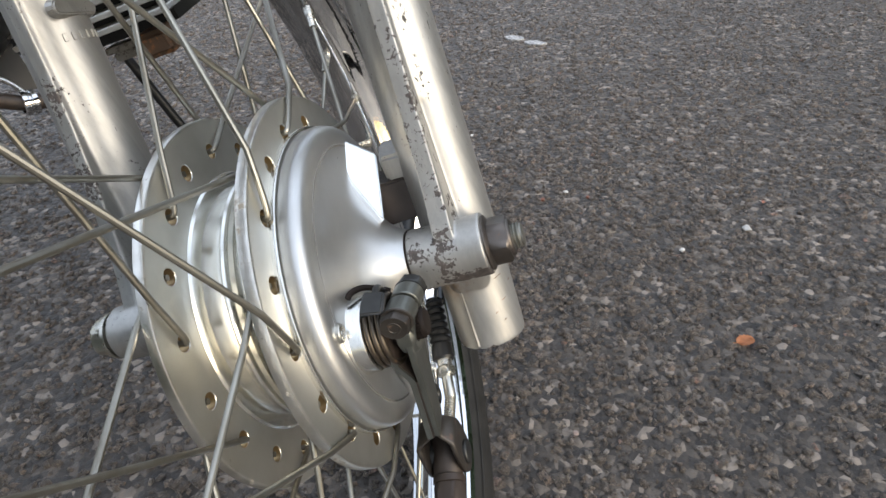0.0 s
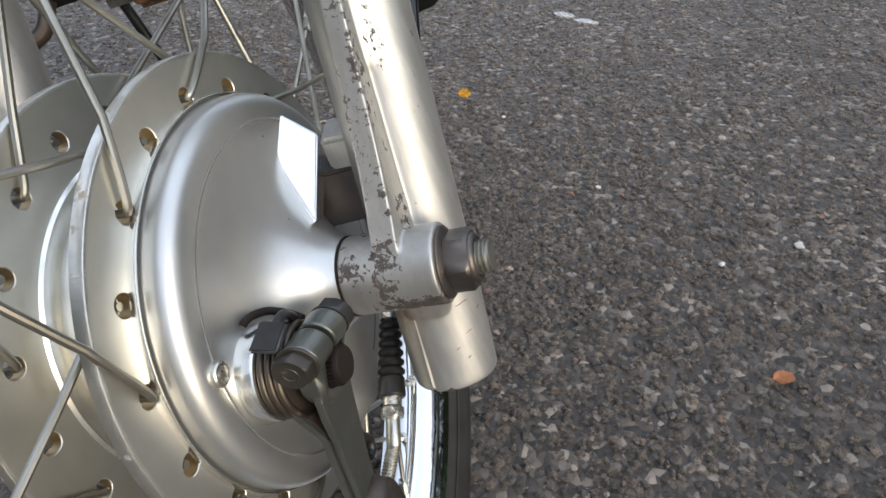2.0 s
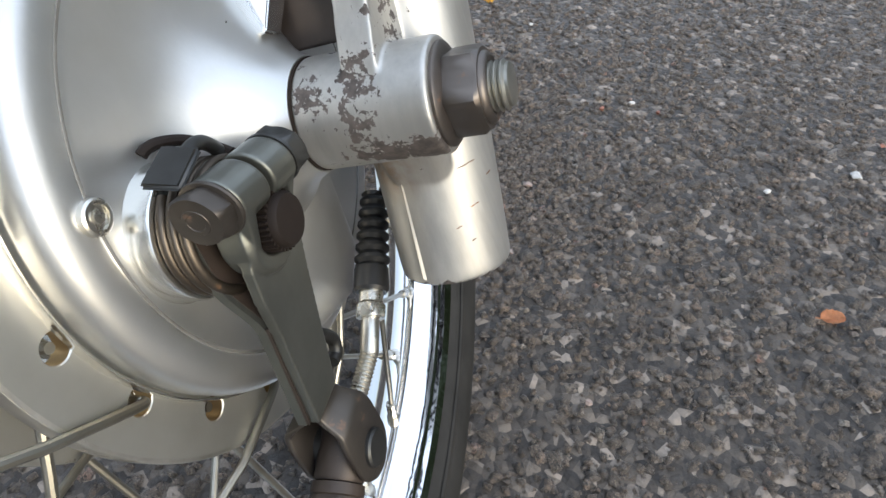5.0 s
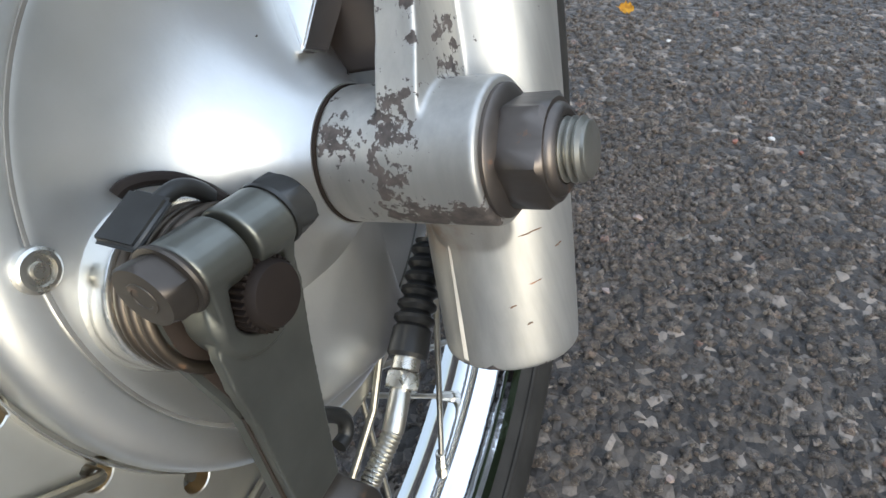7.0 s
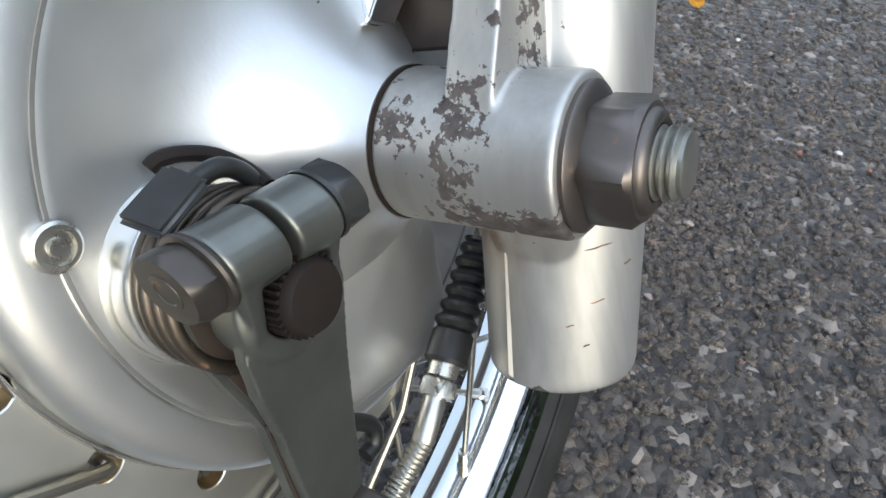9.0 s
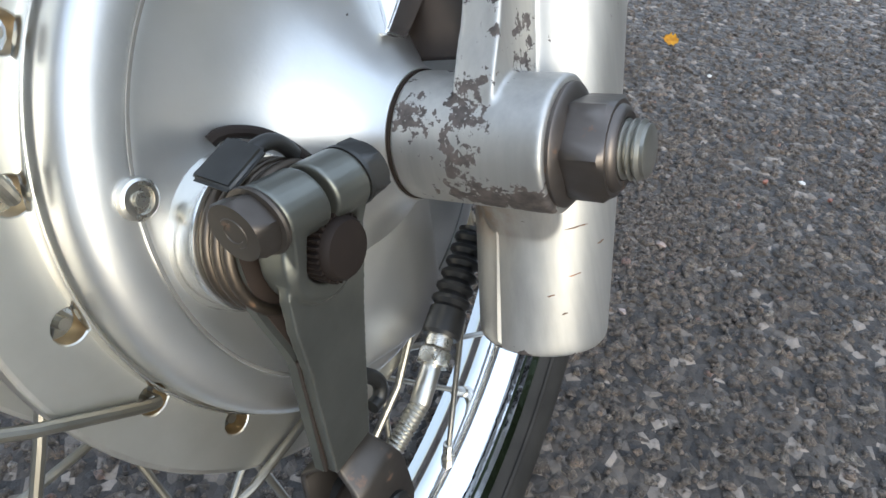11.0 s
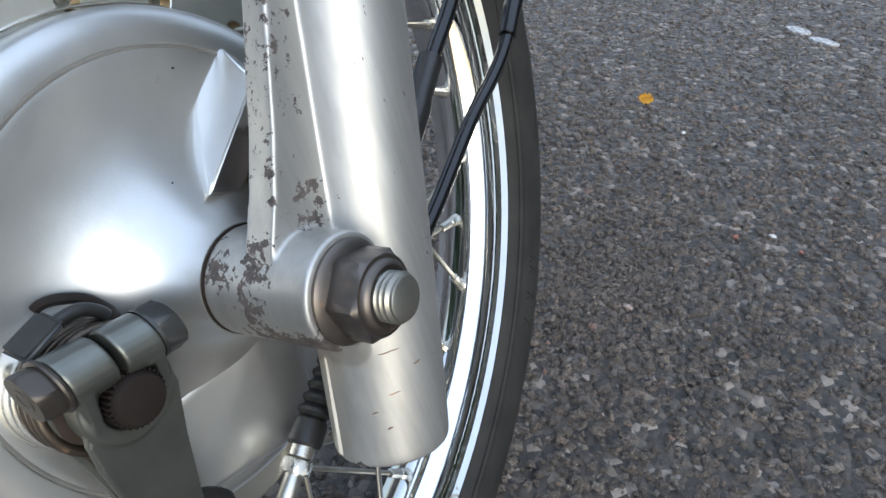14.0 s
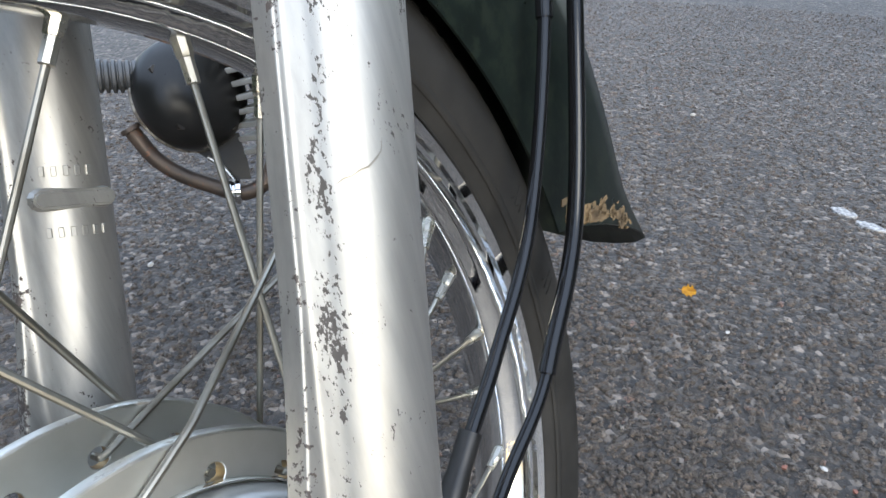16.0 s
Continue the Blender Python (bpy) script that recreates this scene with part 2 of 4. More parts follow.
GUARD_RUST = metal("rust_on_enamel", (0.22, 0.15, 0.075), (0.05, 0.04, 0.028), 0.0, 0.6)
ENGINE_BLACK = metal("oily_black_metal", (0.02, 0.019, 0.018), (0.01, 0.01, 0.009), 0.0, 0.3, gloss=0.35)
ENGINE_ALLOY = metal("weathered_engine_alloy", (0.34, 0.32, 0.28), (0.18, 0.165, 0.14), 0.6, 0.5, stain=(0.09, 0.07, 0.05), stain_at=0.5)
FIN_ALLOY = metal("grey_fin_alloy", (0.6, 0.58, 0.53), (0.5, 0.48, 0.43), 0.5, 0.5)
EXHAUST = metal("scorched_pipe", (0.13, 0.095, 0.07), (0.075, 0.06, 0.05), 0.5, 0.45, stain=(0.2, 0.08, 0.035), stain_at=0.6)


def leaf_material(name, base, dark):
    m, nt, bs = material(name)
    nt.links.new(ramp(nt, noise_node(nt, 160.0, 5.0), [(0.35, dark), (0.65, base)]), bs.inputs["Base Color"])
    bs.inputs["Roughness"].default_value = 0.6
    bump(nt, bs, noise_node(nt, 400.0, 3.0), 0.5, 0.0004)
    return m


SCREEN_GREEN = leaf_material("reflection_screen_green", (0.07, 0.095, 0.035), (0.025, 0.035, 0.015))
LEAF_YELLOW = leaf_material("yellow_leaf", (0.75, 0.42, 0.03), (0.5, 0.24, 0.02))
LEAF_BROWN = leaf_material("orange_brown_leaf", (0.62, 0.27, 0.12), (0.42, 0.17, 0.07))
WHITE_MARK = leaf_material("pale_smear", (0.6, 0.58, 0.55), (0.12, 0.115, 0.11))


def asphalt_material():
    m, nt, bs = material("asphalt_bitumen")
    co = nt.nodes.new("ShaderNodeTexCoord").outputs["Object"]
    v = nt.nodes.new("ShaderNodeTexVoronoi")
    v.inputs["Scale"].default_value = 130.0
    nt.links.new(co, v.inputs["Vector"])
    sep = nt.nodes.new("ShaderNodeSeparateColor")
    nt.links.new(v.outputs["Color"], sep.inputs["Color"])
    stone = ramp(nt, sep.outputs["Red"], [(0.0, (0.024, 0.019, 0.015)), (0.55, (0.056, 0.045, 0.0355)), (0.85, (0.13, 0.105, 0.081)), (1.0, (0.33, 0.27, 0.215))])
    patch = ramp(nt, noise_node(nt, 3.5, 4.0, src=co), [(0.3, grey(0.75)), (0.7, grey(1.1))])
    mul = nt.nodes.new("ShaderNodeMix")
    mul.data_type, mul.blend_type = "RGBA", "MULTIPLY"
    mul.inputs["Factor"].default_value = 1.0
    nt.links.new(stone, mul.inputs["A"])
    nt.links.new(patch, mul.inputs["B"])
    nt.links.new(mul.outputs["Result"], bs.inputs["Base Color"])
    bs.inputs["Roughness"].default_value = 0.6
    bs.inputs["Sheen Weight"].default_value = 0.1
    bs.inputs["Sheen Roughness"].default_value = 0.45
    h = calc(nt, "SUBTRACT", 1.0, v.outputs["Distance"])
    bump(nt, bs, calc(nt, "ADD", h, calc(nt, "MULTIPLY", noise_node(nt, 600.0, 4.0, src=co), 0.4)), 0.9, 0.004)
    return m


def stone_material():
    m, nt, bs = material("asphalt_aggregate")
    geo = nt.nodes.new("ShaderNodeNewGeometry")
    co = nt.nodes.new("ShaderNodeTexCoord").outputs["Object"]
    pick = ramp(nt, geo.outputs["Random Per Island"], [
        (0.0, (0.102, 0.078, 0.057)), (0.4, (0.17, 0.13, 0.096)), (0.72, (0.245, 0.188, 0.14)), (0.86, (0.3, 0.212, 0.15)),
        (0.94, (0.345, 0.282, 0.217)), (0.985, (0.42, 0.36, 0.29)), (0.99, (0.37, 0.145, 0.085)), (1.0, (0.58, 0.52, 0.45))])
    tar = ramp(nt, noise_node(nt, 260.0, 5.0, src=co), [(0.38, grey(0)), (0.6, grey(0.8))])
    fleck = ramp(nt, noise_node(nt, 800.0, 2.0, src=co), [(0.58, grey(0)), (0.68, grey(0.6))])
    pit = ramp(nt, noise_node(nt, 560.0, 3.0, 0.6, src=co), [(0.38, grey(0.9)), (0.47, grey(0))])
    col = mix(nt, fleck, mix(nt, tar, pick, (0.092, 0.071, 0.053)), (0.52, 0.42, 0.32))
    nt.links.new(mix(nt, pit, col, (0.02, 0.0165, 0.0135)), bs.inputs["Base Color"])
    bs.inputs["Roughness"].default_value = 0.33
    bs.inputs["Sheen Weight"].default_value = 0.1
    bs.inputs["Sheen Roughness"].default_value = 0.45
    bump(nt, bs, noise_node(nt, 480.0, 6.0, 0.75, src=co), 1.0, 0.005)
    return m


ASPHALT = asphalt_material()
STONES = stone_material()
PEBBLE_PALE = leaf_material("pale_stone", (0.6, 0.58, 0.54), (0.42, 0.4, 0.37))
PEBBLE_PINK = leaf_material("pink_grey_stone", (0.36, 0.27, 0.23), (0.24, 0.19, 0.16))
PEBBLE_RED = leaf_material("brick_red_stone", (0.32, 0.12, 0.075), (0.2, 0.09, 0.06))

# ---- mesh helpers (millimetres in the wheel's own axes: x along the axle, y to the rear, z up) ----
MM = 0.001
BIKE = Matrix(((0.95361359, 0.08518838, -0.28872836, -0.0345),
               (-0.08153318, 0.99636486, 0.02468604, 0.2519),
               (0.28978176, 0.0, 0.95709275, 0.2711),
               (0, 0, 0, 1)))


def part(name, bm, mat, parent, label="", sharp=35.0, m=None, second=None):
    """One mesh object from a bmesh drawn in millimetres, under a thing or a part."""
    if m is not None:
        bmesh.ops.transform(bm, matrix=m, verts=bm.verts)
    bmesh.ops.scale(bm, vec=(MM, MM, MM), verts=bm.verts)
    bmesh.ops.recalc_face_normals(bm, faces=bm.faces)
    for f in bm.faces:
        f.smooth = True
    me = bpy.data.meshes.new(name)
    bm.to_mesh(me)
    bm.free()
    me.set_sharp_from_angle(angle=radians(sharp))
    me.materials.append(mat)
    if second:
        me.materials.append(second)
    ob = new(name, me)
    if parent is not None:
        ob.parent = parent
    if label:
        tagged(ob, label)
    return ob


def polar(x, r, degrees_):
    a = radians(degrees_)
    return Vector((x, r * math.cos(a), r * math.sin(a)))


def along(a, b):
    """The pose whose x axis runs from a to b, with its origin at a."""
    a, b = Vector(a), Vector(b)
    q = (b - a).to_track_quat("X", "Z")
    return Matrix.Translation(a) @ q.to_matrix().to_4x4()


def lathe(bm, profile, seg=64, m=None, close=False):
    """A surface turned about the x axis; profile: (x, radius) rows. Ends at a radius of 0 close to a point."""
    m = m or Matrix()
    rings = []
    for x, r in profile:
        if r < 1e-6:
            rings.append([bm.verts.new(m @ Vector((x, 0, 0)))])
        else:
            rings.append([bm.verts.new(m @ Vector((x, r * math.cos(2 * math.pi * i / seg), r * math.sin(2 * math.pi * i / seg)))) for i in range(seg)])
    pairs = list(zip(rings, rings[1:])) + ([(rings[-1], rings[0])] if close else [])
    for a, b in pairs:
        for i in range(seg):
            j = (i + 1) % seg
            if len(a) == 1 and len(b) == 1:
                continue
            if len(a) == 1:
                bm.faces.new((a[0], b[i], b[j]))
            elif len(b) == 1:
                bm.faces.new((a[i], b[0], a[j]))
            else:
                bm.faces.new((a[i], b[i], b[j], a[j]))
    return bm


def smooth_path(points, n):
    """n points along a smooth curve through the points given."""
    p = [Vector(q) for q in points]
    p = [2 * p[0] - p[1]] + p + [2 * p[-1] - p[-2]]
    out = []
    spans = len(p) - 3
    for k in range(n):
        u = k / (n - 1) * spans
        i = min(int(u), spans - 1)
        t = u - i
        a, b, c, d = p[i:i + 4]
        out.append(0.5 * (2 * b + (c - a) * t + (2 * a - 5 * b + 4 * c - d) * t * t + (3 * b - a - 3 * c + d) * t ** 3))
    return out


def tube(bm, path, radius, seg=12):
    """A round bar along a path; radius: one number, or one for each point."""
    path = [Vector(q) for q in path]
    n = len(path)
    rad = radius if isinstance(radius, (list, tuple)) else [radius] * n
    d0 = (path[1] - path[0]).normalized()
    side = d0.orthogonal().normalized()
    rings = []
    for k in range(n):
        d = (path[min(k + 1, n - 1)] - path[max(k - 1, 0)]).normalized()
        side = (side - d * side.dot(d)).normalized()
        up = d.cross(side)
        rings.append([bm.verts.new(path[k] + rad[k] * (math.cos(2 * math.pi * i / seg) * side + math.sin(2 * math.pi * i / seg) * up)) for i in range(seg)])
    for a, b in zip(rings, rings[1:]):
        for i in range(seg):
            j = (i + 1) % seg
            bm.faces.new((a[i], b[i], b[j], a[j]))
    bm.faces.new(rings[0][::-1])
    bm.faces.new(rings[-1])
    return bm


def prism(bm, outline, x0, x1, m=None, bevel=0.0):
    """A plate: an outline of (y, z) pairs drawn out from x0 to x1, with rounded edges."""
    m = m or Matrix()
    b = bmesh.new()
    lo = [b.verts.new((x0, y, z)) for y, z in outline]
    hi = [b.verts.new((x1, y, z)) for y, z in outline]
    n = len(outline)
    b.faces.new(lo)
    b.faces.new(hi)
    for i in range(n):
        b.faces.new((lo[i], lo[(i + 1) % n], hi[(i + 1) % n], hi[i]))
    if bevel:
        es = [e for e in b.edges if len(e.link_faces) == 2 and e.calc_face_angle() > 0.5]
        bmesh.ops.bevel(b, geom=es, offset=bevel, segments=2, affect="EDGES", clamp_overlap=True)
    bmesh.ops.transform(b, matrix=m, verts=b.verts)
    add(bm, b)
    return bm


def add(bm, other):
    """Moves the faces of another bmesh into bm."""
    me = bpy.data.meshes.new("tmp")
    other.to_mesh(me)
    other.free()
    bm.from_mesh(me)
    bpy.data.meshes.remove(me)
    return bm


def hull(bm, points, bevel=0.0, segments=2):
    b = bmesh.new()
    for q in points:
        b.verts.new(q)
    bmesh.ops.convex_hull(b, input=b.verts)
    bmesh.ops.dissolve_limit(b, angle_limit=radians(2), verts=b.verts, edges=b.edges)
    if bevel:
        es = [e for e in b.edges if len(e.link_faces) == 2 and e.calc_face_angle() > 0.3]
        bmesh.ops.bevel(b, geom=es, offset=bevel, segments=segments, affect="EDGES", clamp_overlap=True)
    return add(bm, b)


def hexagon(bm, x0, x1, across, m=None, chamfer=0.8, turn=0.0):
    """A hexagon nut or bolt head along x, its corners turned down at both ends."""
    m = m or Matrix()
    rc = across / math.sqrt(3)
    b = bmesh.new()
    rings = []
    for x, k in ((x0, 0.9), (x0 + chamfer, 1.0), (x1 - chamfer, 1.0), (x1, 0.87)):
        ring = []
        for i in range(36):
            a = 2 * math.pi * i / 36
            w = ((math.degrees(a)) % 60) - 30
            r = across / 2 / math.cos(radians(w))
            r = min(r, rc * k if k < 1 else r)
            ring.append(b.verts.new((x, r * math.cos(a + turn), r * math.sin(a + turn))))
        rings.append(ring)
    for p, q in zip(rings, rings[1:]):
        for i in range(36):
            j = (i + 1) % 36
            b.faces.new((p[i], q[i], q[j], p[j]))
    b.faces.new(rings[0][::-1])
    b.faces.new(rings[-1])
    bmesh.ops.transform(b, matrix=m, verts=b.verts)
    return add(bm, b)


def thread(bm, x0, x1, r, pitch, m=None, seg=28):
    """A threaded bar: a row of grooves, with a chamfered end."""
    prof = [(x0, r * 0.86)]
    x = x0
    while x < x1 - pitch:
        prof += [(x + pitch * 0.45, r), (x + pitch * 0.6, r), (x + pitch, r * 0.86)]
        x += pitch
    prof += [(x1 - 0.3, r * 0.86), (x1, r * 0.78), (x1, 0)]
    return lathe(bm, prof, seg, m)


def circle_outline(cy, cz, r, a0=0, a1=360, n=24):
    return [(cy + r * math.cos(radians(a0 + (a1 - a0) * i / n)), cz + r * math.sin(radians(a0 + (a1 - a0) * i / n))) for i in range(n + (0 if a1 - a0 >= 360 else 1))]


# ---- ground ----
bm = bmesh.new()
N = 24
rows = [[bm.verts.new((-30000 + 60000 * i / N, -30000 + 60000 * j / N, -2.2)) for i in range(N + 1)] for j in range(N + 1)]
for j in range(N):
    for i in range(N):
        bm.faces.new((rows[j][i], rows[j][i + 1], rows[j + 1][i + 1], rows[j + 1][i]))
ground = tagged(part("ground", bm, ASPHALT, None), "worn dark grey asphalt with exposed stone chips", "ground", kind="structure")


def aggregate(count, seed):
    """Angular stone chips bedded in the bitumen, thickest where the camera passes."""
    rng = np.random.default_rng(seed)
    d = rng.random(count)
    ang = rng.uniform(0, 2 * np.pi, count)
    rad = 2.65 * d ** 0.72
    x = 0.05 + rad * np.sin(ang) * 0.9
    y = 0.62 + rad * np.cos(ang)
    keep = (y > 0.1) & (x > -1.5) & (x < 1.2)
    x, y = x[keep], y[keep]
    n = len(x)
    size = rng.lognormal(np.log(0.0027), 0.45, n).clip(0.001, 0.0068)
    cube = np.array([[-1, -1, -1], [1, -1, -1], [1, 1, -1], [-1, 1, -1], [-1, -1, 1], [1, -1, 1], [1, 1, 1], [-1, 1, 1]], float)
    v = cube[None] * rng.uniform(0.55, 1.15, (n, 8, 3))
    v[:, 4:, :2] *= rng.uniform(0.45, 0.95, (n, 1, 1))
    v *= size[:, None, None] * np.stack([rng.uniform(0.8, 1.5, n), rng.uniform(0.7, 1.1, n), rng.uniform(0.45, 0.8, n)], 1)[:, None, :]
    t1, t2, t3 = rng.uniform(0, 2 * np.pi, n), rng.normal(0, 0.35, n), rng.normal(0, 0.35, n)
    c, s = np.cos(t2)[:, None], np.sin(t2)[:, None]
    v = np.stack([v[..., 0], c * v[..., 1] - s * v[..., 2], s * v[..., 1] + c * v[..., 2]], -1)
    c, s = np.cos(t3)[:, None], np.sin(t3)[:, None]
    v = np.stack([c * v[..., 0] + s * v[..., 2], v[..., 1], -s * v[..., 0] + c * v[..., 2]], -1)
    c, s = np.cos(t1)[:, None], np.sin(t1)[:, None]
    v = np.stack([c * v[..., 0] - s * v[..., 1], s * v[..., 0] + c * v[..., 1], v[..., 2]], -1)
    v[..., 2] += (-0.0022 - v[..., 2].max(1) + rng.uniform(-0.0012, 0.0046, n))[:, None]
    v[..., 0] += x[:, None]
    v[..., 1] += y[:, None]
    quads = np.array([[4, 5, 6, 7], [0, 1, 5, 4], [1, 2, 6, 5], [2, 3, 7, 6], [3, 0, 4, 7]])
    faces = (quads[None] + 8 * np.arange(n)[:, None, None]).reshape(-1, 4)
    me = bpy.data.meshes.new("asphalt_chips")
    me.vertices.add(8 * n)
    me.vertices.foreach_set("co", v.reshape(-1).astype(np.float32))
    me.loops.add(faces.size)
    me.loops.foreach_set("vertex_index", faces.reshape(-1).astype(np.int32))
    me.polygons.add(len(faces))
    me.polygons.foreach_set("loop_start", (4 * np.arange(len(faces))).astype(np.int32))
    me.polygons.foreach_set("use_smooth", np.ones(len(faces), dtype=bool))
    me.update(calc_edges=True)
    me.materials.append(STONES)
    return tagged(new("asphalt_chips", me), "small angular grey stone chips set in asphalt", "gravel", kind="stuff")


chips = aggregate(250000, 5)


# added unseen hedges, beside the road and behind the camera, darken the metal's reflections
def hedge(length, height, seed, m):
    """A long added screen against the sky, hedge-shaped, its lumpy face towards its own +y."""
    rng = np.random.default_rng(seed)
    bm = bmesh.new()
    nx, nz = int(length * 18), 30
    grid = []
    for j in range(nx + 1):
        row = []
        for k in range(nz + 1):
            bulge = 0.14 * math.sin(j * 0.31) * math.sin(k * 0.5 + j * 0.12) + rng.uniform(-0.09, 0.09) - 0.4 * (k / nz) ** 4
            row.append(bm.verts.new((1000 * length * j / nx, 1000 * bulge, 1000 * (height * k / nz + (rng.uniform(-0.1, 0.1) if k == nz else 0)))))
        row.append(bm.verts.new((row[0].co.x, -1200, 1000 * (height - 0.1))))
        row.append(bm.verts.new((row[0].co.x, -1300, 0)))
        grid.append(row)
    for a, b in zip(grid, grid[1:]):
        for k in range(nz + 2):
            bm.faces.new((a[k], a[k + 1], b[k + 1], b[k]))
    bm.faces.new(grid[0])
    bm.faces.new(grid[-1])
    ob = tagged(part("reflection_screen", bm, SCREEN_GREEN, None, sharp=20), "unseen dark green hedge, added to darken the metal's reflections", "hedge", kind="structure")
    ob.matrix_world = m


hedge(8.0, 2.3, 8, pose(2.7, 0.5, -0.002, 0, 0, 90))
hedge(5.8, 2.3, 9, pose(-6.4, -1.7, -0.002, 0, 0, 0))

# ---- the motorcycle: front wheel ----
bike = tagged(new("motorcycle"), "small motorcycle with worn silver fork and chromed wheel on asphalt", "motorcycle")
bike.matrix_world = BIKE
WHEEL_X = -32.5
HOLE_R, FIRST = 74.0, 2.8


def flange(bm, x0, x1, r_in, r_out, offset, hole=3.5):
    """A spoke flange with eighteen drilled holes, outer edge rounded."""
    step = 20.0
    for k in range(18):
        mid = offset + step * k
        rim = []
        for i in range(8):
            rim.append((r_out, -step / 2 + step * i / 8))
        for i in range(4):
            rim.append((r_out + (r_in - r_out) * i / 4, step / 2))
        for i in range(8):
            rim.append((r_in, step / 2 - step * i / 8))
        for i in range(4):
            rim.append((r_in + (r_out - r_in) * i / 4, -step / 2))
        edge = [polar(0, r, mid + a) for r, a in rim]
        centre = polar(0, HOLE_R, mid)
        bore = [centre + (e - centre).normalized() * hole for e in edge]
        sink = [centre + (e - centre).normalized() * (hole + 0.25) for e in edge]
        dx = Vector((1, 0, 0))
        rows_ = []
        for pts, x in ((edge, x1), (sink, x1), (bore, x1 - 0.3), (bore, x0), (edge, x0)):
            rows_.append([bm.verts.new(q + dx * x) for q in pts])
        for layer, (a, b) in enumerate(zip(rows_, rows_[1:])):
            for i in range(24):
                j = (i + 1) % 24
                bm.faces.new((a[i], b[i], b[j], a[j])).material_index = 1 if layer == 2 else 0
    bmesh.ops.remove_doubles(bm, verts=bm.verts, dist=0.02)
    lathe(bm, [(x0, r_out), (x0 + 0.3, r_out + 0.7), (x1 - 0.3, r_out + 0.7), (x1, r_out)], 144)
    bmesh.ops.remove_doubles(bm, verts=bm.verts, dist=0.02)
    return bm


hub = part("hub", lathe(bmesh.new(), [
    (-47, 60), (-46.5, 63), (-43, 63.5), (-41.5, 62), (-41, 56.5), (-37, 55.2), (-33, 55.2), (-31, 56.2), (-30, 59.8), (-28.6, 60.9), (-27.6, 60.2), (-26.9, 57.8), (-26.2, 57.8), (-25.4, 60.6), (-22.6, 61.4), (-22, 58.6),
    (-20.6, 58.6), (-19.9, 61.4), (-17, 61.9), (-16, 58.9), (-14.6, 58.9), (-13.8, 62.4), (-11.6, 63), (-10.6, 60.8), (-9.4, 60.8), (-8.6, 63.2), (-6.4, 64.5), (-5, 69)], 128), POLISHED, bike, "polished alloy drum with turned bands")
near_flange = part("flange", flange(bmesh.new(), -5, 0, 69, 86, FIRST), HUB_SILVER, hub, "dull silver spoke flange with drilled holes", second=HOLE_BROWN)
far_flange = part("flange", flange(bmesh.new(), -47, -42.5, 60, 88, FIRST + 10), HUB_SILVER, hub, "dull silver spoke flange with drilled holes", second=HOLE_BROWN)
for x0, x1, r, who in ((-5, 0, 86, near_flange), (-47, -42.5, 88, far_flange)):
    part("worn_edge", lathe(bmesh.new(), [(x0 + 0.1, r + 0.3), (x0 + 0.5, r + 0.85), (x1 - 0.7, r + 0.85), (x1 - 0.1, r + 0.5), (x1 + 0.06, r - 0.3)], 144), WORN_EDGE, who, "bright nicked edge")
part("rim_step", lathe(bmesh.new(), [(-4.5, 68.0), (0.0, 72.2), (2.0, 72.2), (2.6, 71.9), (2.6, 71.5), (0.0, 71.2), (-4.5, 67.6)], 128, close=True), POLISHED, hub)
part("far_cover", lathe(bmesh.new(), [(-47, 60), (-49, 58), (-53, 40), (-60, 22), (-96, 15), (-96, 6)], 96), HUB_SILVER, hub)

# rim: a chromed steel channel
RIM = [(-23.2, 221), (-22.6, 223.5), (-20.8, 224), (-19.6, 222.3), (-19.2, 218), (-17.6, 215.2), (-14, 214.2), (-10.2, 212.4), (-8, 209), (-5.6, 207.3), (0, 206.9),
       (5.6, 207.3), (8, 209), (10.2, 212.4), (14, 214.2), (17.6, 215.2), (19.2, 218), (19.6, 222.3), (20.8, 224), (22.6, 223.5), (23.2, 221),
       (21, 217.5), (18.6, 216.8), (0, 210.5), (-18.6, 216.8), (-21, 217.5)]
rim = part("rim", lathe(bmesh.new(), [(WHEEL_X + x, r) for x, r in RIM], 180, close=True), CHROME, bike, "chromed steel rim")
TYRE = [(-17, 216), (-20, 221), (-24, 226), (-27.5, 233), (-29.3, 241), (-29.3, 248), (-27.5, 255), (-24, 261), (-18, 266.5), (-10, 270.3), (0, 271.6),
        (10, 270.3), (18, 266.5), (24, 261), (27.5, 255), (29.3, 248), (29.3, 241), (27.5, 233), (24, 226), (20, 221), (17, 216), (0, 214.5)]
tyre = part("tyre", lathe(bmesh.new(), [(WHEEL_X + x, r) for x, r in TYRE], 180, close=True), TYRE_RUBBER, bike, "black rubber tyre with ribbed shoulder")
part("sidewall_ridge", lathe(bmesh.new(), [(WHEEL_X + 26.6, 229.6), (WHEEL_X + 27.3, 230.4), (WHEEL_X + 27.9, 232.2), (WHEEL_X + 27.6, 234)], 144), TYRE_RUBBER, tyre)
# moulded hatch marks on the sidewall
for a0 in (-32.7, -34.2, -37.9, -41.6, 5.0, 6.2, 17.5, 18.8):
    bm = bmesh.new()
    for s in (-1, 1):
        hull(bm, [polar(WHEEL_X + 28.9 + d, 243.5 + s * k * 4.2 + w, a0 + k * 0.5) for d in (0, 0.75) for k in (-1, 1) for w in (-0.6, 0.6)])
    part("moulded_mark", bm, TYRE_RUBBER, tyre)
